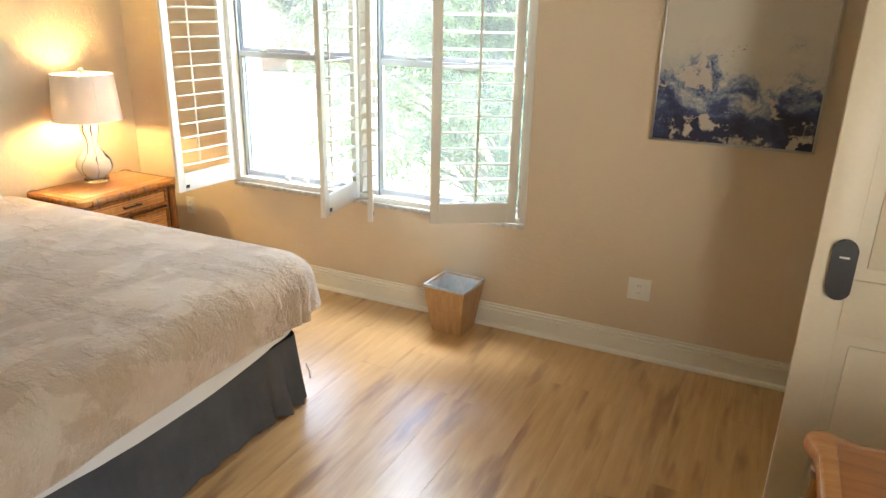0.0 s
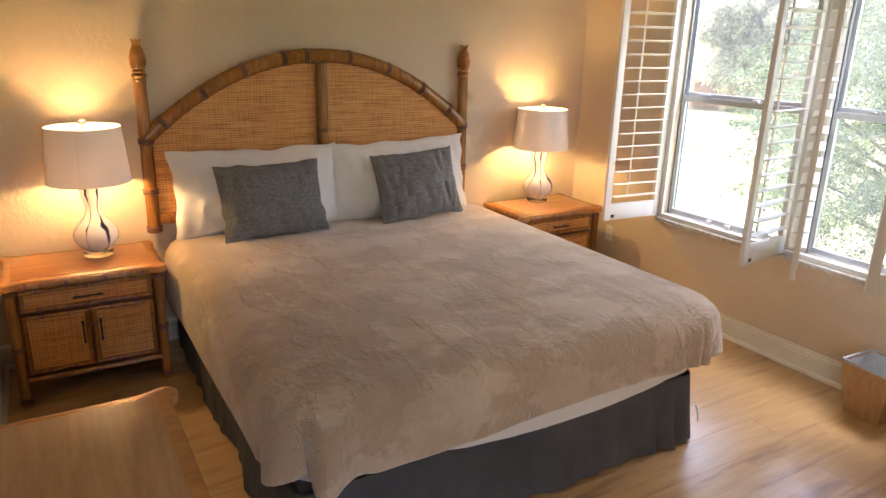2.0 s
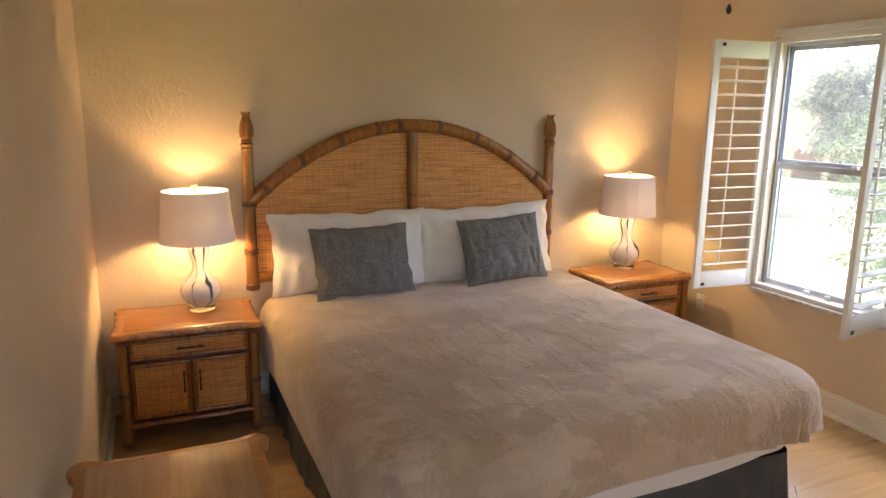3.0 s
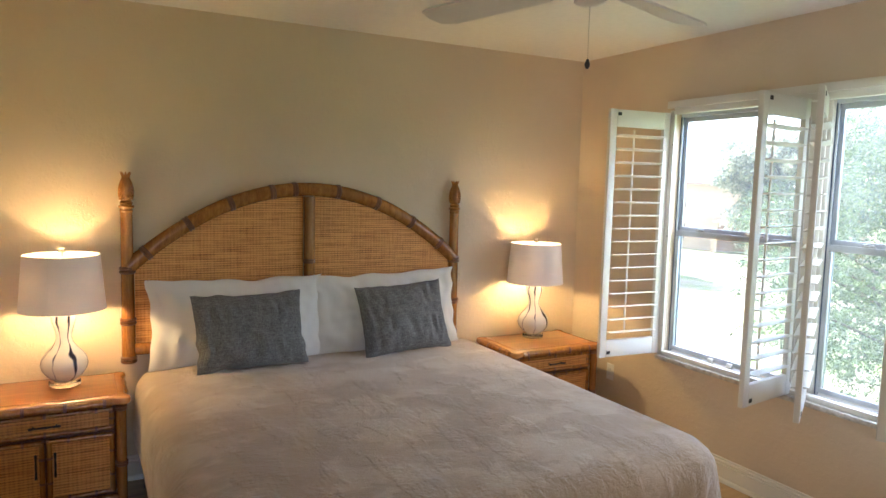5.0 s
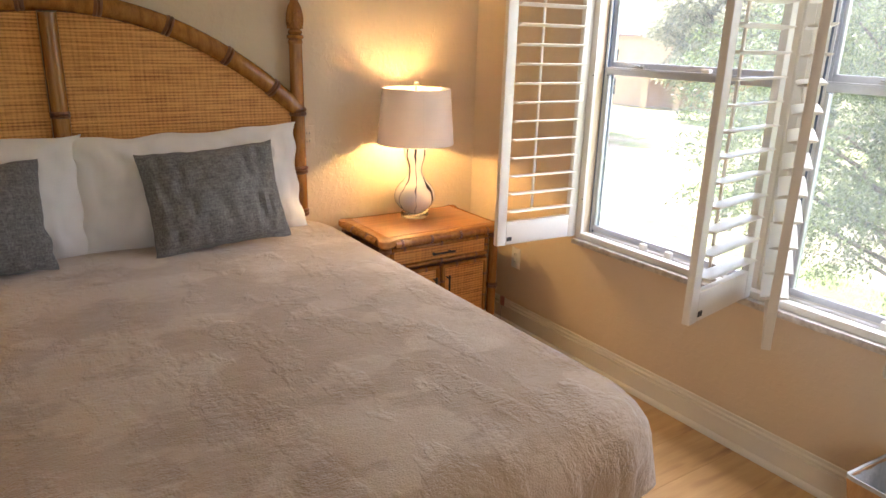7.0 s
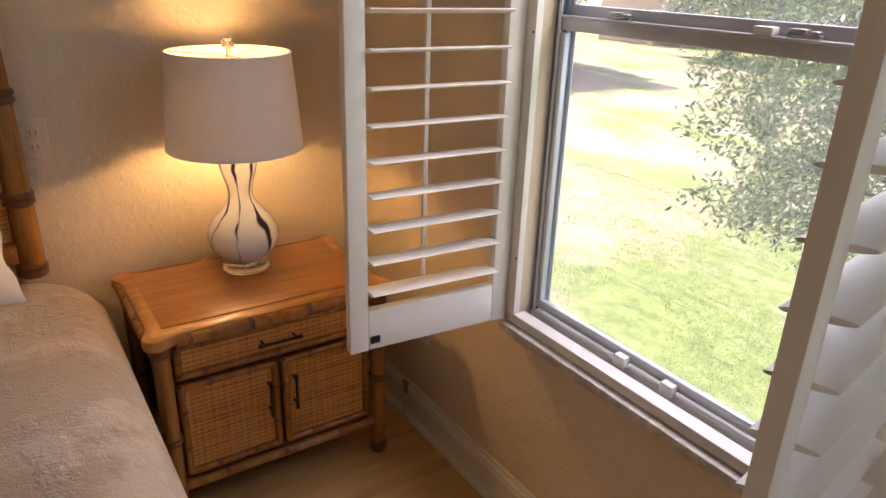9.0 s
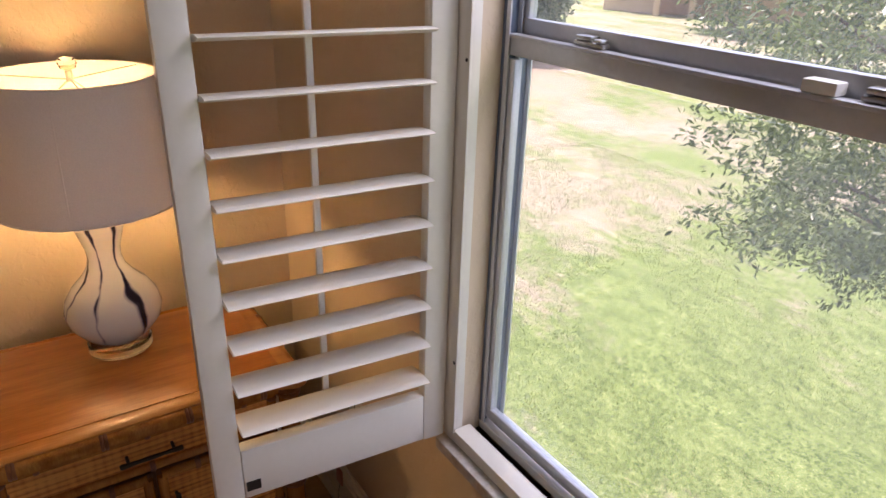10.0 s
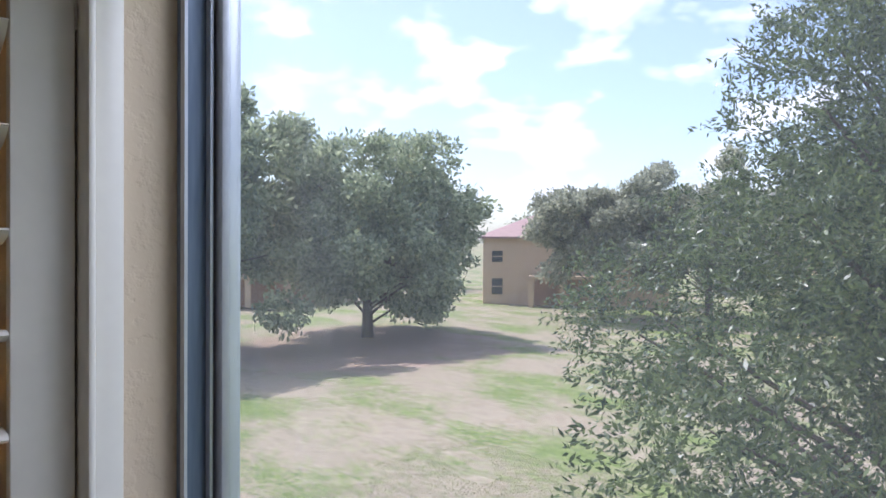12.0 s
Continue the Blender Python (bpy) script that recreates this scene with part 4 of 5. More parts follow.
def draped(top, edge, n, hang, wave, inner=26, rows=18, r=0.075, thick=0.012):
    """A cloth over a box: edge is the loop where it starts to bend; hang(p, normal) gives how far it falls."""
    bm = bmesh.new()
    cx = sum(p.x for p, _, _ in edge) / n
    cy = sum(p.y for p, _, _ in edge) / n
    c = Vector((cx, cy, 0))
    rings = []
    for j in range(1, inner + 1):
        f = j / inner
        ring = []
        for p, nn, s in edge:
            q = c + (p - c) * f
            z = top + 0.012 * noise.noise(Vector((q.x * 1.7, q.y * 1.7, 3.1))) + 0.005 * noise.noise(Vector((q.x * 7, q.y * 5, 7.7))) - 0.012 * f ** 6
            ring.append(bm.verts.new((q.x, q.y, z)))
        rings.append(ring)
    for j in range(1, rows + 1):
        ring = []
        for p, nn, s in edge:
            fall = hang(p, nn)
            g = j / rows
            bend = math.pi / 2 * min(1.0, g / 0.3)
            out = r * math.sin(bend)
            down = r * (1 - math.cos(bend)) + max(0.0, g - 0.3) / 0.7 * max(fall - r, 0.02)
            w = wave(p, nn, s) * max(0.0, g - 0.12) ** 0.75
            q = p + nn * (out + w + 0.012 * max(0, g - 0.3))
            ring.append(bm.verts.new((q.x, q.y, top - 0.012 - down)))
        rings.append(ring)
    mid = bm.verts.new((cx, cy, top + 0.012 * noise.noise(Vector((cx * 1.7, cy * 1.7, 3.1)))))
    for k in range(n):
        bm.faces.new((mid, rings[0][k], rings[0][(k + 1) % n]))
    for a, b in zip(rings, rings[1:]):
        for k in range(n):
            bm.faces.new((a[k], b[k], b[(k + 1) % n], a[(k + 1) % n]))
    bmesh.ops.recalc_face_normals(bm, faces=bm.faces)
    return bm


BX0, BX1, BY0, BY1 = -3.80, -1.65, 0.60, 2.655


def bed():
    b = thing("bed", ((BX0 + BX1) / 2, (BY0 + BY1) / 2, 0), "king-size bed base and white mattress with a pleated dark grey skirt", "bed")
    inv = Matrix.Translation(-b.matrix_world.translation)

    def put(name, bm, mat, label=""):
        bmesh.ops.transform(bm, matrix=inv, verts=bm.verts)
        return part(name, bm, mat, b, label)

    put("box_spring", boxes((BX0, BX1 - 0.03, BY0 + 0.05, BY1 - 0.14, 0.16, 0.325), bevel=0.02), SKIRT)
    put("mattress", layered_slab(bmesh.new(), [(q.x, q.y) for q, _, _ in loop(BX0 + 0.005, BX1 + 0.004, BY0 + 0.02, BY1 - 0.03, 0.20, 160)], [(0.06, 0.328), (0.02, 0.333), (0.002, 0.35), (0.0, 0.38), (0.0, 0.56), (0.03, 0.615), (0.08, 0.64)]), LINEN, "white mattress with a fitted sheet")
    for x in (BX0 + 0.15, BX1 - 0.15):
        for y in (BY0 + 0.15, BY1 - 0.15):
            put("foot", tube(bmesh.new(), [(x, y, 0.0), (x, y, 0.159)], 0.025, 12), BLACK)
    # skirt: an upright pleated sheet round three sides
    bm = bmesh.new()
    edge = [e for e in loop(BX0, BX1 - 0.0, BY0 + 0.03, BY1 - 0.115, 0.05, 900)]
    rows = 10
    grid = []
    for j in range(rows + 1):
        g = j / rows
        ring = []
        for p, nn, s in edge:
            w = 0.040 * g * noise.noise(Vector((s * 3.2, 0.4 * g, 1.0))) + 0.030 * g * noise.noise(Vector((s * 9, g, 5.0))) + 0.007 * g * noise.noise(Vector((s * 30, g * 2, 8.0)))
            corner = max(0.0, 1 - (p - Vector((BX1, BY1 - 0.115, 0))).length / 0.35)
            w += corner * g * 0.034 * math.sin(s * 62)
            q = p + nn * (0.002 + w + 0.014 * g)
            ring.append(bm.verts.new((q.x, q.y, 0.335 - g * 0.329)))
        grid.append(ring)
    n = len(edge)
    for a, c in zip(grid, grid[1:]):
        for k in range(n):
            bm.faces.new((a[k], c[k], c[(k + 1) % n], a[(k + 1) % n]))
    put("bed_skirt", bm, SKIRT, "dark grey pleated bed skirt")
    # the sheet's white hem that shows under the blanket at the foot
    bm = bmesh.new()
    n, low, high = 60, [], []
    for k in range(n + 1):
        y = BY0 + 0.50 + (BY1 - 0.30 - BY0 - 0.50) * k / n
        dip = math.sin(math.pi * k / n) ** 0.6
        x = BX1 + 0.044 + 0.004 * noise.noise(Vector((y * 8, 0, 2)))
        low.append(bm.verts.new((x, y, 0.395 - 0.062 * dip + 0.004 * noise.noise(Vector((y * 6, 1, 2))))))
        high.append(bm.verts.new((x - 0.004, y, 0.45)))
    for k in range(n):
        bm.faces.new((low[k], low[k + 1], high[k + 1], high[k]))
    put("sheet_hem", bm, LINEN, "white sheet hem under the blanket")
    # a loose white tie at the foot corner
    put("skirt_tie", tube(bmesh.new(), [(BX1 + 0.018, BY1 - 0.095, 0.17), (BX1 + 0.03, BY1 - 0.09, 0.14), (BX1 + 0.026, BY1 - 0.08, 0.12), (BX1 + 0.034, BY1 - 0.085, 0.09)], 0.004, 6), LINEN)
    return b


bed()


CREASE = 0.767


def blanket():
    n = 900
    edge = loop(BX0 - 0.03, BX1 - 0.070, BY0 + 0.10, BY1 - 0.020, 0.12, n)
    tip = Vector((BX1, BY0, 0))
    far = Vector((BX1, BY1, 0))

    def hang(p, nn):
        if nn.x < -0.5:
            return 0.06
        d = 0.285
        if nn.x > 0.5:
            d -= 0.042 * min(1.0, max(0.0, (p.y - 0.95) / 0.9))
        if nn.y < -0.3:
            d = 0.335 - 0.05 * (p.x - BX0) / (BX1 - BX0)
        d += 0.012 * max(0.0, 1 - (p - tip).length / 0.4) ** 1.2
        d += 0.04 * max(0.0, 1 - (p - far).length / 0.45)
        return d + 0.008 * noise.noise(Vector((p.x * 5, p.y * 5, 0)))

    def wave(p, nn, s):
        a = 0.014 * noise.noise(Vector((s * 2.2, 0, 4.0)))
        for corner, spot, size in ((far, 0.26, 0.022), (tip, 0.30, 0.016)):
            k = max(0.0, 1 - (p - corner).length / spot)
            a += k * size * (math.sin(s * 70) + 0.5 * math.sin(s * 113))
            a += k * (0.03 if corner is far else 0.008)
        turn = math.degrees(math.atan2(nn.y, nn.x))
        if nn.x > 0.7:
            a += 0.050 * math.exp(-((p.y - CREASE) / 0.018) ** 2) - 0.03 * math.exp(-((p.y - CREASE - 0.07) / 0.035) ** 2) - 0.03 * math.exp(-((p.y - CREASE + 0.07) / 0.04) ** 2)
        if (p - tip).length < 0.3:
            a += 0.05 * math.exp(-((turn + 20) / 10) ** 2) - 0.06 * math.exp(-((turn + 42) / 10) ** 2) + 0.05 * math.exp(-((turn + 66) / 10) ** 2)
        if (p - far).length < 0.3:
            a -= 0.02 + 0.035 * math.exp(-((turn - 22) / 10) ** 2) - 0.03 * math.exp(-((turn - 50) / 10) ** 2)
        return a

    bm = draped(0.680, edge, n, hang, wave, r=0.13)
    for v in bm.verts:
        v.co -= Vector((BX0 + 1.07, (BY0 + BY1) / 2, 0.62))
    ob = part("blanket", bm, FLEECE)
    ob.location = (BX0 + 1.07, (BY0 + BY1) / 2, 0.62)
    tagged(ob, "tan fleece blanket spread over the bed, hanging at its foot", "blanket")
    so = ob.modifiers.new("thickness", "SOLIDIFY")
    so.thickness, so.offset = 0.007, -1
    return ob


blanket()


def pillow(name, m, w, h, t, material, label, category, group, seed, droop=0.0, sharp=0.62):
    """A stuffed cushion in its local x (width) and y (height) plane."""
    bm = bmesh.new()
    nu, nv = 44, 32
    for side in (1, -1):
        grid = []
        for j in range(nv + 1):
            row = []
            for i in range(nu + 1):
                u, v = 2 * i / nu - 1, 2 * j / nv - 1
                fat = (max(0, 1 - u * u) ** sharp) * (max(0, 1 - v * v) ** sharp)
                px = w / 2 * u * (1 - 0.055 * (1 - v * v))
                py = h / 2 * v * (1 - 0.065 * (1 - u * u))
                q = Vector((u * 2.3 + seed, v * 2.3, side))
                wr = 0.22 * noise.noise(q) + 0.10 * noise.noise(Vector((q.x * 3.1 + q.y, q.y * 2.2, q.z)))
                crease = 0.75 * noise.noise(Vector((u * 9 + seed, v * 2.2, side * 3.0))) * (u * u * 0.8 + v * v * 0.5)
                px += 0.020 * noise.noise(Vector((v * 3, seed, 1.0))) * abs(u)
                py += 0.020 * noise.noise(Vector((u * 3, seed, 9.0))) * abs(v) - droop * (1 - u * u) * (v > 0) * v
                row.append(bm.verts.new((px, py, side * t / 2 * fat * (1 + wr + crease))))
            grid.append(row)
        for j in range(nv):
            for i in range(nu):
                f = (grid[j][i], grid[j][i + 1], grid[j + 1][i + 1], grid[j + 1][i])
                bm.faces.new(f if side > 0 else f[::-1])
    bmesh.ops.remove_doubles(bm, verts=bm.verts, dist=0.0004)
    root = part(name, bm, material)
    root.matrix_world = m
    tagged(root, label, category, group)
    return root


def leaning(x, y, z, lean, turn=0.0, roll=0.0):
    """A pose for a pillow that faces +x and leans back by so many degrees."""
    return Matrix.Translation((x, y, z)) @ Matrix.Rotation(radians(turn), 4, "Z") @ Matrix.Rotation(radians(-lean), 4, "Y") @ Matrix(((0, 0, 1, 0), (1, 0, 0, 0), (0, 1, 0, 0), (0, 0, 0, 1))) @ Matrix.Rotation(radians(roll), 4, "Z")


pillow("pillow", leaning(-3.73, 1.135, 0.912, 10, 0, 0), 1.0, 0.50, 0.21, LINEN, "white cotton pillow leaning on the headboard, on the corner side", "pillow", "white bed pillows", 1.0)
pillow("pillow", leaning(-3.73, 2.06, 0.912, 10, 0, 1.5), 1.0, 0.50, 0.21, LINEN, "white cotton pillow leaning on the headboard, on the window side", "pillow", "white bed pillows", 5.0)
pillow("cushion", leaning(-3.56, 1.16, 0.885, 20, 3, 0.5), 0.62, 0.43, 0.19, CUSHION, "grey woven cushion propped against the pillow on the corner side", "cushion", "grey cushions", 2.0)
pillow("cushion", leaning(-3.565, 2.10, 0.893, 20, -2, 3.5), 0.58, 0.44, 0.19, CUSHION, "tilted grey woven cushion propped against the pillow nearer the window", "cushion", "grey cushions", 8.0)


# ---- other furniture ----
def chest(name, place, sx, sy, top, label, category, turn=0.0, board=None):
    """A low bamboo-trimmed chest of drawers; origin on the floor at its middle; drawers face local +y."""
    c = thing(name, place, label, category, turn=turn)
    part("top_board", layered_slab(bmesh.new(), scalloped(-sx / 2, sx / 2, -sy / 2, sy / 2, 0.042), [(0.014, top - 0.046), (0.002, top - 0.038), (0.0, top - 0.022), (0.004, top - 0.008), (0.014, top - 0.001), (0.04, top - 0.0005)]), EDGE_WOOD, c)
    part("top_inlay", boxes((-sx / 2 + 0.05, sx / 2 - 0.05, -sy / 2 + 0.045, sy / 2 - 0.055, top - 0.003, top + 0.0012), bevel=0.0008), board or DESK_WOOD, c, "pale oak panel set into the top")
    part("case", boxes((-sx / 2 + 0.035, sx / 2 - 0.035, -sy / 2 + 0.02, sy / 2 - 0.05, 0.11, top - 0.047), bevel=0.003), CASE_WOOD, c)
    for x in (-sx / 2 + 0.045, sx / 2 - 0.045):
        for y in (-sy / 2 + 0.04, sy / 2 - 0.045):
            part("leg", tube(bmesh.new(), [(x, y, 0.0), (x, y, 0.012), (x, y, 0.03), (x, y, top - 0.048)], [0.023, 0.029, 0.025, 0.026], 14), CANE_WOOD, c)
            for z in (0.03, 0.36, top - 0.09):
                part("node_ring", tube(bmesh.new(), [(x, y, z + q) for q in (-0.013, -0.009, 0.009, 0.013)], [0.0265, 0.031, 0.031, 0.0265], 14), CANE_DARK, c)
    n = 3
    h = (top - 0.06 - 0.13) / n
    for k in range(n):
        z0 = 0.13 + k * h
        dr = part("drawer", boxes((-sx / 2 + 0.08, sx / 2 - 0.08, sy / 2 - 0.049, sy / 2 - 0.035, z0 + 0.006, z0 + h - 0.006), bevel=0.002), CANE_WOOD, c)
        part("pull_handle", tube(bmesh.new(), [(-0.06, sy / 2 - 0.012, z0 + h / 2), (0.06, sy / 2 - 0.012, z0 + h / 2)], 0.005, 8), BLACK, dr)
        for x in (-0.045, 0.045):
            part("pull_post", tube(bmesh.new(), [(x, sy / 2 - 0.0345, z0 + h / 2), (x, sy / 2 - 0.014, z0 + h / 2)], 0.0035, 8), BLACK, dr)
    return c


chest("low_chest", (-1.245, 0.03, 0), 0.98, 0.53, 0.80, "low bamboo-trimmed chest with a pale oak top against the wall", "chest")
chest("dresser", (0.63, 1.46, 0), 0.98, 0.56, 0.80, "honey-coloured bamboo-trimmed dresser beside the open door", "dresser", turn=90, board=TOP_WOOD)


def waste_basket():
    b = thing("waste_basket", (-1.33, 3.55, 0), "tapered wooden waste basket with clear liner under the window", "waste basket", turn=-4)
    h, r0, r1, t = 0.285, 0.088, 0.128, 0.008
    for k in range(4):
        bm = bmesh.new()
        vs = []
        for z, r in ((0.0, r0), (h, r1)):
            vs += [bm.verts.new((-r, r, z)), bm.verts.new((r, r, z)), bm.verts.new((r - t, r - t, z)), bm.verts.new((-r + t, r - t, z))]
        for a in ((0, 1, 5, 4), (1, 2, 6, 5), (2, 3, 7, 6), (3, 0, 4, 7), (3, 2, 1, 0), (4, 5, 6, 7)):
            bm.faces.new([vs[i] for i in a])
        bmesh.ops.recalc_face_normals(bm, faces=bm.faces)
        bmesh.ops.rotate(bm, verts=bm.verts, matrix=Matrix.Rotation(math.pi / 2 * k, 3, "Z"))
        part("side_board", bm, BIN_WOOD, b)
    part("bottom_board", boxes((-r0 + t, r0 - t, -r0 + t, r0 - t, 0.004, 0.012)), BIN_WOOD, b)
    bm = bmesh.new()
    rings = []
    n = 64
    for z, r, wv in ((0.03, r0 - 0.014, 0.002), (0.15, r0 + 0.008, 0.004), (h - 0.02, r1 - 0.014, 0.003), (h + 0.004, r1 - 0.004, 0.002), (h + 0.006, r1 + 0.003, 0.002), (h - 0.008, r1 + 0.004, 0.001)):
        ring = []
        for k in range(n):
            a = 2 * math.pi * k / n
            c, s = math.cos(a), math.sin(a)
            m = max(abs(c), abs(s))
            rr = r / m if r / m < r * 1.38 else r * 1.38
            q = rr + wv * noise.noise(Vector((k * 0.55, z * 30, 2.0)))
            ring.append(bm.verts.new((c * q, s * q, z)))
        rings.append(ring)
    for a, c in zip(rings, rings[1:]):
        for k in range(n):
            bm.faces.new((a[k], a[(k + 1) % n], c[(k + 1) % n], c[k]))
    bm.faces.new(rings[0])
    part("liner", bm, LINER, b, "crinkled clear plastic liner")


waste_basket()


def outlet(name, place, turn, w, h, label, material=PLASTIC):
    o = thing(name, place, label, "wall outlet", "wall outlets", turn)
    part("plate", boxes((-w / 2, w / 2, -0.006, -0.0005, -h / 2, h / 2), bevel=0.002), material, o)
    for z in (-0.02, 0.02):
        part("socket_face", boxes((-0.016, 0.016, -0.0085, -0.0062, z - 0.014, z + 0.014), bevel=0.001), material, o)
        part("slot", boxes((-0.008, -0.006, -0.0092, -0.0086, z - 0.005, z + 0.006), (0.006, 0.008, -0.0092, -0.0086, z - 0.005, z + 0.006)), BLACK, o)
    return o


outlet("wall_outlet", (-3.445, YN, 0.405), 0, 0.072, 0.118, "white wall outlet under the window's edge, beside the nightstand")
outlet("wall_outlet", (-0.34, YN, 0.385), 0, 0.115, 0.118, "wide white wall outlet below the painting")
outlet("wall_outlet", (XW, 2.665, 1.075), 90, 0.072, 0.118, "tan painted wall outlet beside the headboard post", WALL)


def plug_tag():
    p = thing("plastic_tag", (-3.51, YN - 0.024, 0.105), "small pink plastic tag with a grey lead on the baseboard", "tag")
    part("tag_plate", boxes((-0.018, 0.018, -0.010, -0.004, 0.0, 0.055), bevel=0.002), PINK, p)
    part("lead", tube(bmesh.new(), [(0.0, -0.006, 0.0), (-0.004, -0.012, -0.04), (0.0, -0.014, -0.075), (0.012, -0.016, -0.1)], 0.0018, 6), STEEL, p)


plug_tag()


def painting():
    x0, x1, z0, z1 = -0.375, 0.335, 1.17, 2.07
    p = thing("painting", ((x0 + x1) / 2, YN - 0.004, (z0 + z1) / 2), "abstract canvas in navy, grey and cream in a thin silver frame", "painting")
    w, h = (x1 - x0) / 2, (z1 - z0) / 2
    part("canvas", boxes((-w + 0.012, w - 0.012, -0.030, -0.002, -h + 0.012, h - 0.012)), PAINTING, p)
    for a in ((-w, w, -0.036, 0, -h, -h + 0.011), (-w, w, -0.036, 0, h - 0.011, h), (-w, -w + 0.011, -0.036, 0, -h + 0.0112, h - 0.0112), (w - 0.011, w, -0.036, 0, -h + 0.0112, h - 0.0112)):
        part("frame_bar", boxes(a, bevel=0.001), STEEL, p)


painting()


def open_door():
    """A panelled leaf standing open off the east wall, parallel to the window wall."""
    x0, y, t, h = 0.325, 2.5, 0.0175, 2.03
    d = thing("door", (XE - 0.004, y, 0.012), "cream panelled interior door standing open, with a black oval latch plate", "door")
    w = XE - 0.004 - x0
    st = 0.10
    part("stile", boxes((-w, -w + st, -t, t, 0, h), bevel=0.002), DOORPAINT, d)
    part("stile", boxes((-st, 0, -t, t, 0, h), bevel=0.002), DOORPAINT, d)
    rails = [(0, 0.22), (0.83, 1.0), (1.60, 1.70), (h - 0.11, h)]
    for a, b in rails:
        part("rail", boxes((-w + st + 0.0005, -st - 0.0005, -t, t, a, b), bevel=0.002), DOORPAINT, d)
    for (_, a), (b, _) in zip(rails, rails[1:]):
        p = part("panel", boxes((-w + st + 0.001, -st - 0.001, -t + 0.010, t - 0.010, a + 0.001, b - 0.001)), DOORPAINT, d)
        part("raised_field", boxes((-w + st + 0.04, -st - 0.04, -t + 0.003, -t + 0.0099, a + 0.04, b - 0.04), bevel=0.003), DOORPAINT, p)
    bm = bmesh.new()
    out = [(-w + 0.075 + 0.034 * math.cos(a), 1.03 + 0.034 * math.sin(a) + (0.058 if math.sin(a) > 0 else -0.058)) for a in (2 * math.pi * (k + 0.5) / 24 for k in range(24))]
    prism(bm, out, -t - 0.022, -t - 0.0005, "y")
    part("latch_plate", bm, BLACK, d, "black oval latch plate")
    part("latch_key", boxes((-w + 0.062, -w + 0.088, -t - 0.027, -t - 0.0222, 1.07, 1.074)), STEEL, d)
    for z in (0.2, 1.0, 1.8):
        part("hinge", boxes((-0.03, 0.0035, -t - 0.004, -t - 0.0005, z - 0.045, z + 0.045)), STEEL, d)


open_door()


def ceiling_fan():
    f = thing("ceiling_fan", (-1.346, 1.64, CEILING), "pale ceiling fan at rest with a hanging pull chain", "ceiling fan")
    part("canopy", lathe(bmesh.new(), [(0.03, -0.085), (0.062, -0.06), (0.072, -0.02), (0.072, -0.002)], 32), CEIL, f)
    part("downrod", lathe(bmesh.new(), [(0.013, -0.20), (0.013, -0.086)], 16), STEEL, f)
    part("motor", lathe(bmesh.new(), [(0.05, -0.34), (0.095, -0.325), (0.12, -0.29), (0.12, -0.24), (0.09, -0.21), (0.03, -0.201)], 36), BLADE, f)
    part("switch_cup", lathe(bmesh.new(), [(0.02, -0.41), (0.045, -0.40), (0.05, -0.36), (0.045, -0.341)], 28), BLADE, f)
    for a in (17, 107, 197, 287):
        bm = bmesh.new()
        prism(bm, [(0.17, -0.05), (0.60, -0.068), (0.655, -0.05), (0.67, 0), (0.655, 0.05), (0.60, 0.068), (0.17, 0.05)], -0.004, 0.004)
        bmesh.ops.rotate(bm, verts=bm.verts, matrix=Matrix.Rotation(radians(12), 3, "X"))
        bmesh.ops.translate(bm, verts=bm.verts, vec=(0, 0, -0.345))
        bmesh.ops.rotate(bm, verts=bm.verts, matrix=Matrix.Rotation(radians(a), 3, "Z"))
        b = part("blade", bm, BLADE, f)
        bm = boxes((0.06, 0.20, -0.02, 0.02, -0.342, -0.336), bevel=0.002)
        bmesh.ops.rotate(bm, verts=bm.verts, matrix=Matrix.Rotation(radians(a), 3, "Z"))
        part("blade_iron", bm, STEEL, f)
    ch = bmesh.new()
    for k in range(22):
        bmesh.ops.create_icosphere(ch, subdivisions=1, radius=0.0022, matrix=Matrix.Translation((0, 0, -0.411 - 0.0068 * k)))
    part("pull_chain", ch, STEEL, f)
    part("chain_bob", lathe(bmesh.new(), [(0.003, -0.586), (0.007, -0.58), (0.008, -0.572), (0.003, -0.558)], 14, (0, 0, 0)), BLACK, f)


ceiling_fan()

# ---- outdoors ----


def ground_z(x, y):
    d = math.hypot(x + 2, y - 4)
    return -2.95 - 0.28 * min(1.0, d / 50) + 0.12 * noise.noise(Vector((x * 0.09, y * 0.09, 0))) + 0.35 * math.exp(-((y - 0.55 * -x - 12) / 9) ** 2) * min(1, d / 12) - 0.2


def ground():
    bm = bmesh.new()
    xs = [-2500, -800, -300, -150] + [-100 + 2.0 * k for k in range(76)] + [56, 64, 80, 200, 700, 2500]
    ys = [-2500, -400, -100, -30, -10, 0.0] + [3.9 + 0.9 * k for k in range(80)] + [80, 90, 105, 130, 200, 500, 2500]
    grid = [[bm.verts.new((x, y, ground_z(x, y))) for x in xs] for y in ys]
    for a, b in zip(grid, grid[1:]):
        for k in range(len(xs) - 1):
            bm.faces.new((a[k], a[k + 1], b[k + 1], b[k]))
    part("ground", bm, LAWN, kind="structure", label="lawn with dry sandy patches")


ground()


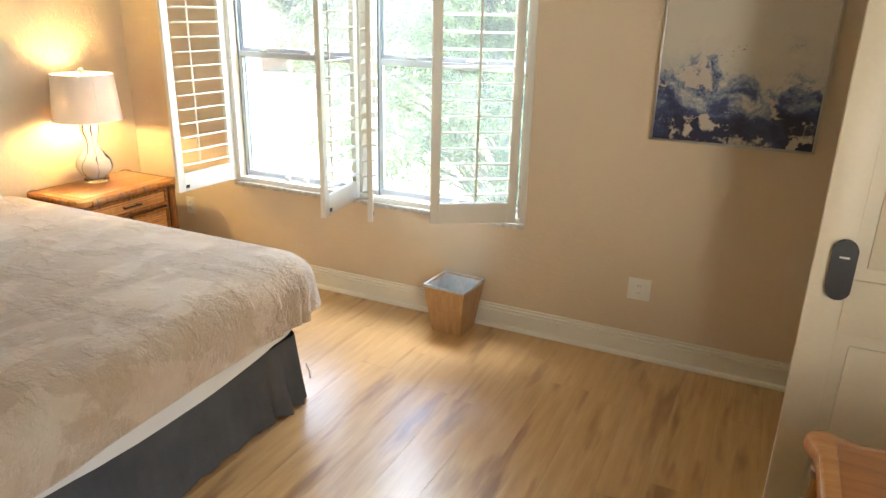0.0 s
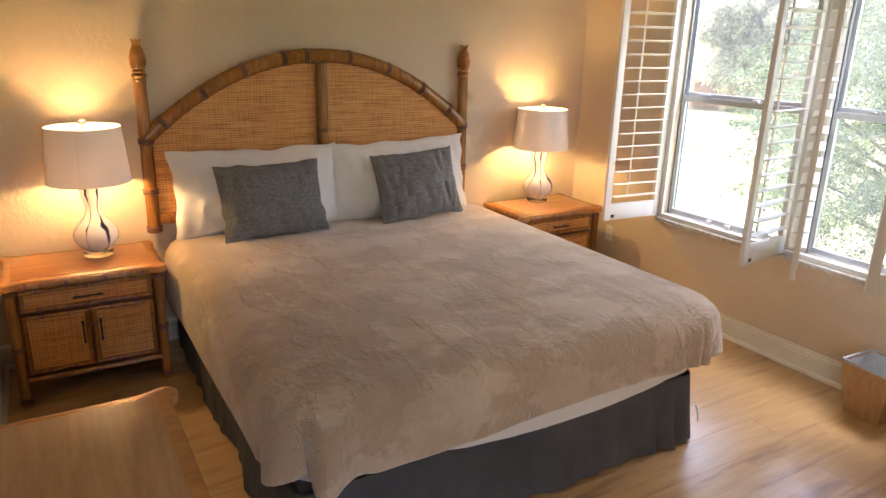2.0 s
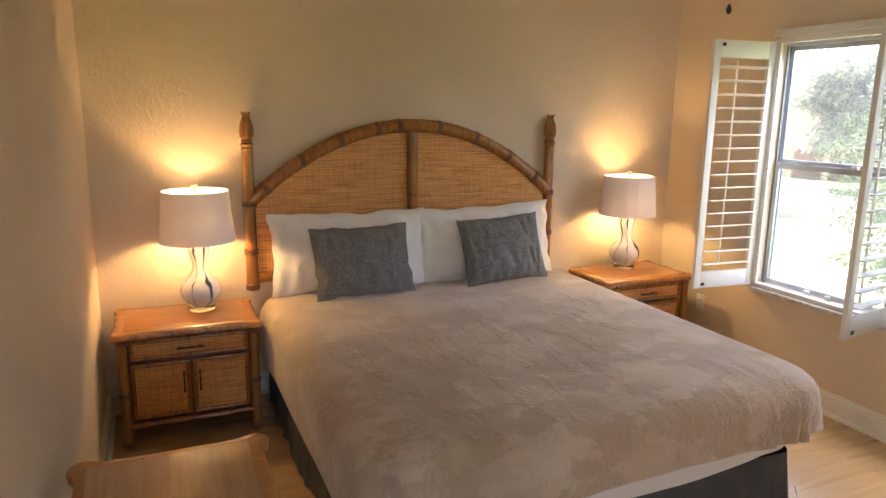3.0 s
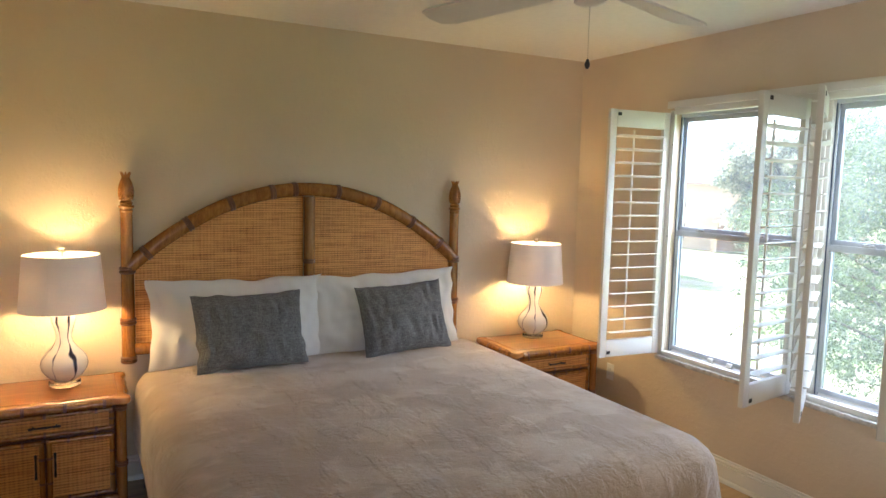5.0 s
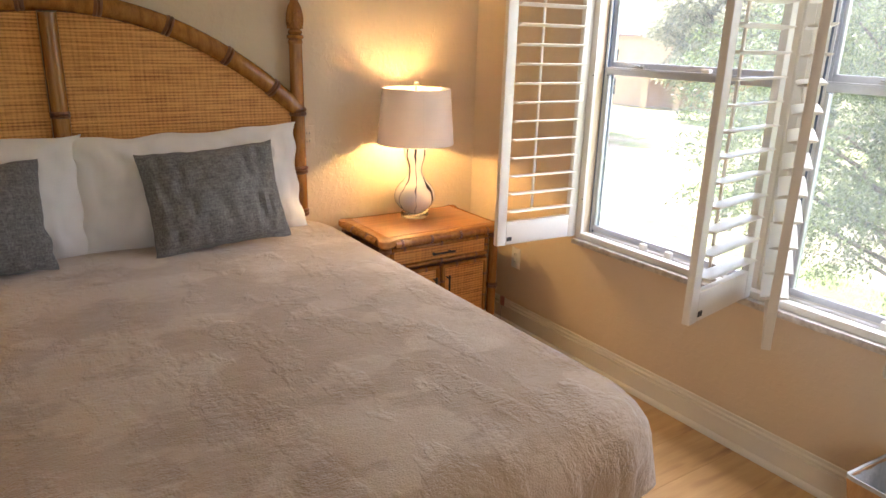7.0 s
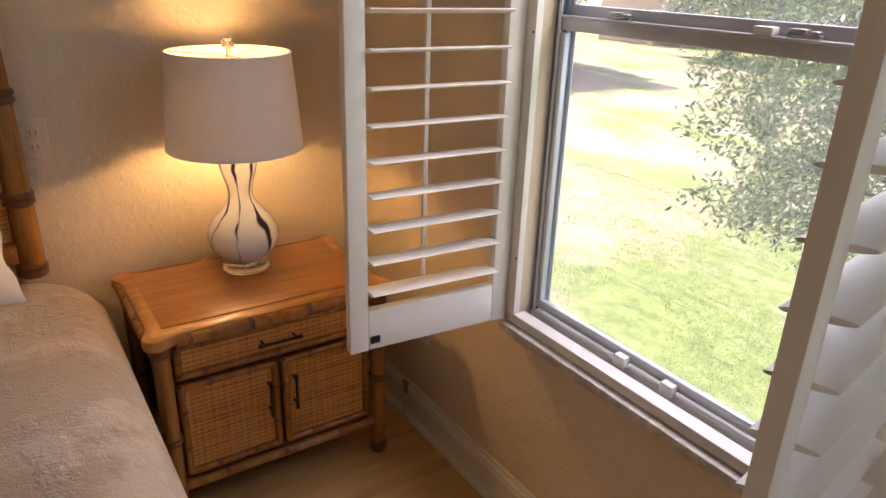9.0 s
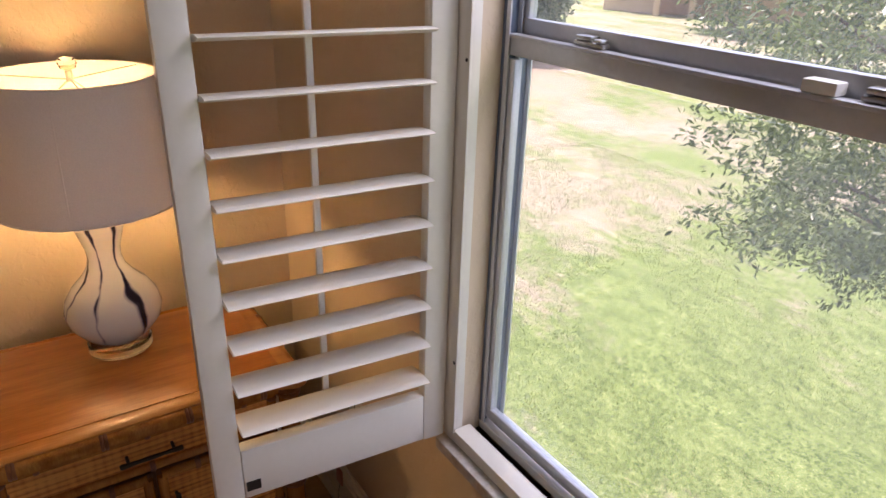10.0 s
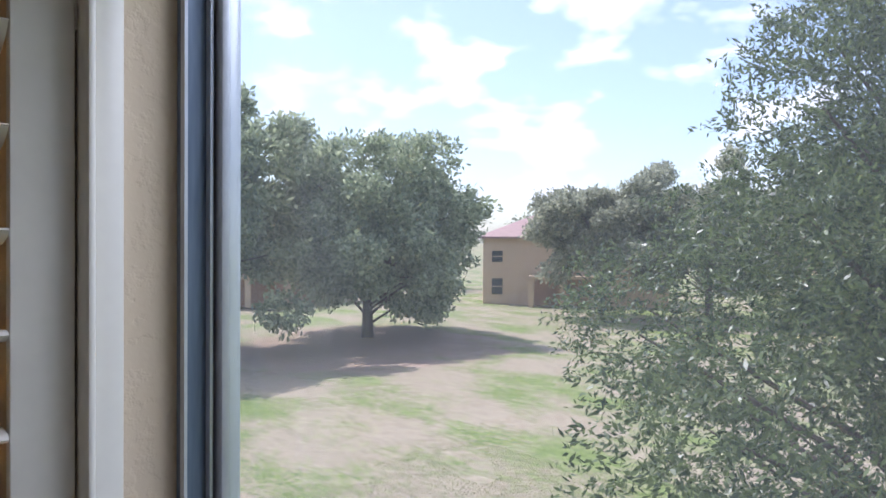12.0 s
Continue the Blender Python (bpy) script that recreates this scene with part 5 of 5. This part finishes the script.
def grass():
    """Short blades over the lawn below the window."""
    rng = np.random.default_rng(3)
    n = 80000
    u = rng.uniform(0, 1, n)
    x = -2.0 - 12.5 * rng.uniform(0, 1, n) ** 0.9
    y = 4.3 + 11.0 * u ** 1.3
    keep = np.array([noise.noise(Vector((a * 0.45, b * 0.6, 4.0))) > -0.22 for a, b in zip(x, y)])
    x, y = x[keep], y[keep]
    n = len(x)
    z = np.array([ground_z(a, b) for a, b in zip(x, y)])
    base = np.stack([x, y, z - 0.004], axis=1)
    a = rng.uniform(0, 2 * math.pi, n)
    side = np.stack([np.cos(a), np.sin(a), np.zeros(n)], axis=1) * 0.006
    tip = base + np.stack([rng.normal(0, 0.02, n), rng.normal(0, 0.02, n), rng.uniform(0.018, 0.045, n)], axis=1)
    v = np.stack([base - side, base + side, tip], axis=1).reshape(-1, 3)
    me = bpy.data.meshes.new("grass")
    me.vertices.add(3 * n)
    me.vertices.foreach_set("co", v.astype(np.float32).ravel())
    me.loops.add(3 * n)
    me.loops.foreach_set("vertex_index", np.arange(3 * n, dtype=np.int32))
    me.polygons.add(n)
    me.polygons.foreach_set("loop_start", np.arange(0, 3 * n, 3, dtype=np.int32))
    me.update(calc_edges=True)
    me.materials.append(GRASS)
    tagged(new("grass", me), "short green grass blades on the lawn", "grass", kind="stuff")


grass()


def leaf_cloud(name, twigs, leaf, width, count, spread, material, parent, rng, spray=0.0):
    """Many small folded leaves round the given twig points, or along short sprays, as one mesh."""
    twigs = np.asarray(twigs)
    n = len(twigs) * count
    way = rng.normal(0, 1, (len(twigs), 3))
    if spray:
        mid = twigs.mean(axis=0)
        out = twigs - mid
        out /= np.linalg.norm(out, axis=1)[:, None]
        way = way * 0.55 + out
        way[:, 2] -= 0.1
    way /= np.linalg.norm(way, axis=1)[:, None]
    way = np.repeat(way, count, axis=0)
    base = np.repeat(twigs, count, axis=0) + rng.normal(0, spread, (n, 3)) * (1, 1, 0.8)
    d = rng.normal(0, 1, (n, 3))
    if spray:
        base += way * rng.uniform(-0.5, 0.5, (n, 1)) * spray
        d = d * 0.75 + way * 0.9
    else:
        d[:, 2] = d[:, 2] * 0.6 - 0.15
    d /= np.linalg.norm(d, axis=1)[:, None]
    s = np.cross(d, rng.normal(0, 1, (n, 3)))
    s /= np.linalg.norm(s, axis=1)[:, None]
    ln = leaf * rng.uniform(0.6, 1.3, (n, 1))
    wd = ln * width
    v = np.stack([base, base + d * ln * 0.45 + s * wd, base + d * ln, base + d * ln * 0.45 - s * wd], axis=1).reshape(-1, 3)
    me = bpy.data.meshes.new(name)
    me.vertices.add(4 * n)
    me.vertices.foreach_set("co", v.astype(np.float32).ravel())
    me.loops.add(4 * n)
    me.loops.foreach_set("vertex_index", np.arange(4 * n, dtype=np.int32))
    me.polygons.add(n)
    me.polygons.foreach_set("loop_start", np.arange(0, 4 * n, 4, dtype=np.int32))
    me.update(calc_edges=True)
    me.materials.append(material)
    ob = new(name, me)
    ob.parent = parent
    ob.matrix_parent_inverse = parent.matrix_world.inverted()
    return ob


def tree(place, radius, height, crown_base, label, material, seed, twigs=420, count=26, leaf=0.2, spread=0.3, width=0.22, lobes=26, taper=None, lobe=(0.26, 0.42), spray=0.0, reach=(0.55, 0.92)):
    """A tapered trunk with limbs; the crown is leaf clumps gathered round lobes at the limbs' ends."""
    rng = np.random.default_rng(seed)
    t = thing("tree", place, label, "tree", "trees on the lawn")
    o = Vector(place)
    bpy.context.view_layer.update()
    cz = (crown_base + height) / 2
    rz = (height - crown_base) / 2
    bm = bmesh.new()
    th = crown_base + rz * 0.7
    tube(bm, [(0, 0, -0.2), (0.03, 0, 0.3), (-0.05, 0.04, th * 0.5), (0.05, 0, th)], [radius * 0.075, radius * 0.055, radius * 0.045, radius * 0.02], 10)
    centres = []
    for k in range(lobes):
        a = 2 * math.pi * (k * 0.618) + rng.uniform(-0.3, 0.3)
        e = math.asin(max(-0.95, min(0.98, -0.85 + 1.8 * (k + 0.5) / lobes)))
        r = rng.uniform(*reach)
        c = Vector((radius * r * math.cos(e) ** 0.6 * math.cos(a), radius * r * math.cos(e) ** 0.6 * math.sin(a), cz + rz * r * math.sin(e)))
        if taper:
            f = taper(c.z)
            c.x, c.y = c.x * f, c.y * f
        centres.append(c)
        s = Vector((0, 0, min(th, max(crown_base * 0.6, c.z * 0.55))))
        mid = s.lerp(c, 0.5) + Vector((0, 0, 0.12 * radius))
        tube(bm, [s, mid, c], [radius * 0.015, radius * 0.009, radius * 0.003], 6)
    part("trunk", bm, BARK, t)
    pts = []
    per = max(1, twigs // lobes)
    for c in centres:
        lr = radius * rng.uniform(*lobe)
        for _ in range(per):
            q = rng.normal(0, 1, 3)
            q /= np.linalg.norm(q)
            q *= lr * rng.uniform(0.35, 1.0) ** 0.5
            pts.append((o.x + c.x + q[0], o.y + c.y + q[1], o.z + c.z + q[2] * 0.75))
    leaf_cloud("crown", pts, leaf, width, count, spread, material, t, rng, spray)
    return t


def gz(x, y):
    return (x, y, ground_z(x, y) - 0.02)


# the tree just outside the window, with long thin sprays
tree(gz(-2.6, 8.45), 2.75, 7.4, 1.6, "live oak close outside the window with fine dark green leaves", LEAF_NEAR, 11, 11500, 32, 0.044, 0.025, 0.17, 120, lambda z: 1.0 if z < 4.3 else max(0.55, 1.0 - 0.21 * (z - 4.3)), (0.13, 0.26), 0.24, (0.25, 0.98))
tree(gz(-31.0, 24.3), 5.4, 10.3, 0.2, "broad rounded live oak standing in the lawn", LEAF_FAR_HAZED, 21, 4600, 20, 0.30, 0.20, 0.24, 100, None, (0.14, 0.27), 0.42, (0.45, 1.02))
tree(gz(-32.5, 15.9), 5.0, 12.8, 0.5, "tall pale green oak beside the broad one", LEAF_FAR_HAZED, 31, 2800, 20, 0.33, 0.18, 0.22, 70, None, (0.12, 0.25), 0.35, (0.4, 1.05))
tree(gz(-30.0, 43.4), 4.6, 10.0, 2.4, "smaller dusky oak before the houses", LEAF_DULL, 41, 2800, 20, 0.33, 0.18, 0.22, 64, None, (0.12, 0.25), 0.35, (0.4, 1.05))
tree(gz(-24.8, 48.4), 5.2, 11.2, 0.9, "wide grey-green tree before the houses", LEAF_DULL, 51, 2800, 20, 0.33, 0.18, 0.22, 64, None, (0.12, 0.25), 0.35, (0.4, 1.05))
tree(gz(-12.5, 46.0), 5.2, 9.6, 1.4, "wide green tree beyond the near oak", LEAF_FAR_HAZED, 61, 1100, 18, 0.28, 0.4, 0.24, 26)
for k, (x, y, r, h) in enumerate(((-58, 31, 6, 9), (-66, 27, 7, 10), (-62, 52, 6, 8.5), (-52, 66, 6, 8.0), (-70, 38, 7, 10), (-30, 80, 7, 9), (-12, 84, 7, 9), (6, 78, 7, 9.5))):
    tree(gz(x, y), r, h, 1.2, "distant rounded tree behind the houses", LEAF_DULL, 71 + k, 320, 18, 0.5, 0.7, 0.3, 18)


def house(place, turn, w, d, h, label, wall_mat, windows, porch=None):
    """A two-storey stucco house with a hipped roof; its front faces local -y."""
    hs = thing("house", place, label, "house", "neighbouring houses", turn)
    part("wall", boxes((-w / 2, w / 2, 0, d, 0, h)), wall_mat, hs)
    part("storey_band", boxes((-w / 2 - 0.03, w / 2 + 0.03, -0.05, -0.002, h * 0.47, h * 0.50)), STUCCO, hs)
    bm = bmesh.new()
    e = 0.5
    z0, z1 = h + 0.003, h + 2.3
    ins = min(w, d) / 2 + e
    lo = [bm.verts.new(p) for p in ((-w / 2 - e, -e, z0), (w / 2 + e, -e, z0), (w / 2 + e, d + e, z0), (-w / 2 - e, d + e, z0))]
    l2 = [bm.verts.new((v.co.x, v.co.y, z0 + 0.16)) for v in lo]
    a, b = bm.verts.new((-w / 2 - e + ins, d / 2, z1)), bm.verts.new((w / 2 + e - ins, d / 2, z1))
    for k in range(4):
        bm.faces.new((lo[k], lo[(k + 1) % 4], l2[(k + 1) % 4], l2[k]))
    bm.faces.new(lo[::-1])
    bm.faces.new((l2[0], l2[1], b, a))
    bm.faces.new((l2[1], l2[2], b))
    bm.faces.new((l2[2], l2[3], a, b))
    bm.faces.new((l2[3], l2[0], a))
    bmesh.ops.recalc_face_normals(bm, faces=bm.faces)
    roof = part("roof", bm, ROOFING, hs)
    for x in (-1.6, 1.2):
        part("roof_vent", boxes((x, x + 0.5, d * 0.32, d * 0.42, h + 1.0, h + 1.45)), STUCCO_DARK, roof)
    for x, z, ww, wh in windows:
        f = part("window", boxes((x - ww / 2 - 0.08, x + ww / 2 + 0.08, -0.07, -0.003, z - 0.08, z + wh + 0.08)), STUCCO, hs)
        for s in (0, 1):
            part("pane", boxes((x - ww / 2, x + ww / 2, -0.085, -0.0705, z + s * wh / 2 + 0.03, z + (s + 1) * wh / 2 - 0.03)), DARKGLASS, f)
    if porch:
        x0, x1 = porch
        part("porch_roof", boxes((x0 - 0.2, x1 + 0.2, -2.2, -0.06, 2.35, 2.6)), STUCCO, hs)
        # darker sheet on the wall stands in for the porch recess's shade
        part("porch_shade", boxes((x0 + 0.2, x1 - 0.2, -0.06, -0.052, 0.1, 2.3)), STUCCO_DARK, hs)
        for x in (x0, (x0 + x1) / 2, x1):
            part("porch_pillar", boxes((x - 0.22, x + 0.22, -2.15, -1.72, 0, 2.349)), STUCCO, hs)
    return hs


def on_ground(x, y, dz=0.0):
    return (x, y, ground_z(x, y) - 0.05 + dz)


house(on_ground(-36.9, 49.4), 38, 15, 9, 5.6, "tan two-storey house with mauve hipped roof and pillared porch", STUCCO, [(-6.3, 0.9, 0.9, 1.4), (-6.3, 3.6, 0.9, 1.0), (-1.0, 3.4, 1.2, 1.3), (3.5, 3.4, 1.2, 1.3)], (-3.4, 1.6))
house(on_ground(-15.5, 58.0), 12, 13, 9, 5.6, "tan two-storey house with a mauve roof behind the trees", STUCCO, [(-3, 3.2, 1.5, 1.4), (1, 3.2, 1.5, 1.4), (-3, 0.8, 1.5, 1.4), (4, 3.2, 1.2, 1.4)], (0.0, 5.0))
house(on_ground(-53.0, 28.5), 66, 14, 9, 5.4, "terracotta-coloured house mostly hidden by trees", STUCCO_DARK, [(-3, 0.8, 1.3, 1.4), (1, 3.2, 1.3, 1.4)], (-3.0, 3.0))

# ---- floor planks, laid towards the window wall ----
floor = part("floor", boxes((XW - 0.15, XE + 0.15, YS - 0.15, YN, -0.12, -0.010)), CASE_WOOD, kind="structure", label="honey laminate plank floor with dark streaks")
PW, PL = 0.192, 1.285
plank_rng = random.Random(5)
plank_meshes = {}
cols = math.ceil((XE - XW) / PW)
for c in range(cols):
    x0 = XW + c * PW
    w = min(PW, XE - x0)
    y = YS - plank_rng.uniform(0.1, 0.9) * PL
    while y < YN:
        a, b = max(y, YS), min(y + PL, YN)
        if b - a > 0.04:
            key = (round(w, 3), round(b - a, 3))
            if key not in plank_meshes:
                bm = boxes((0.0003, w - 0.0003, 0.0003, b - a - 0.0003, -0.0098, 0.0), bevel=0.0006)
                me = bpy.data.meshes.new("plank")
                bm.to_mesh(me)
                bm.free()
                me.materials.append(FLOOR)
                plank_meshes[key] = me
            p = new("plank", plank_meshes[key])
            p.parent = floor
            p.location = (x0, a, 0)
        y += PL
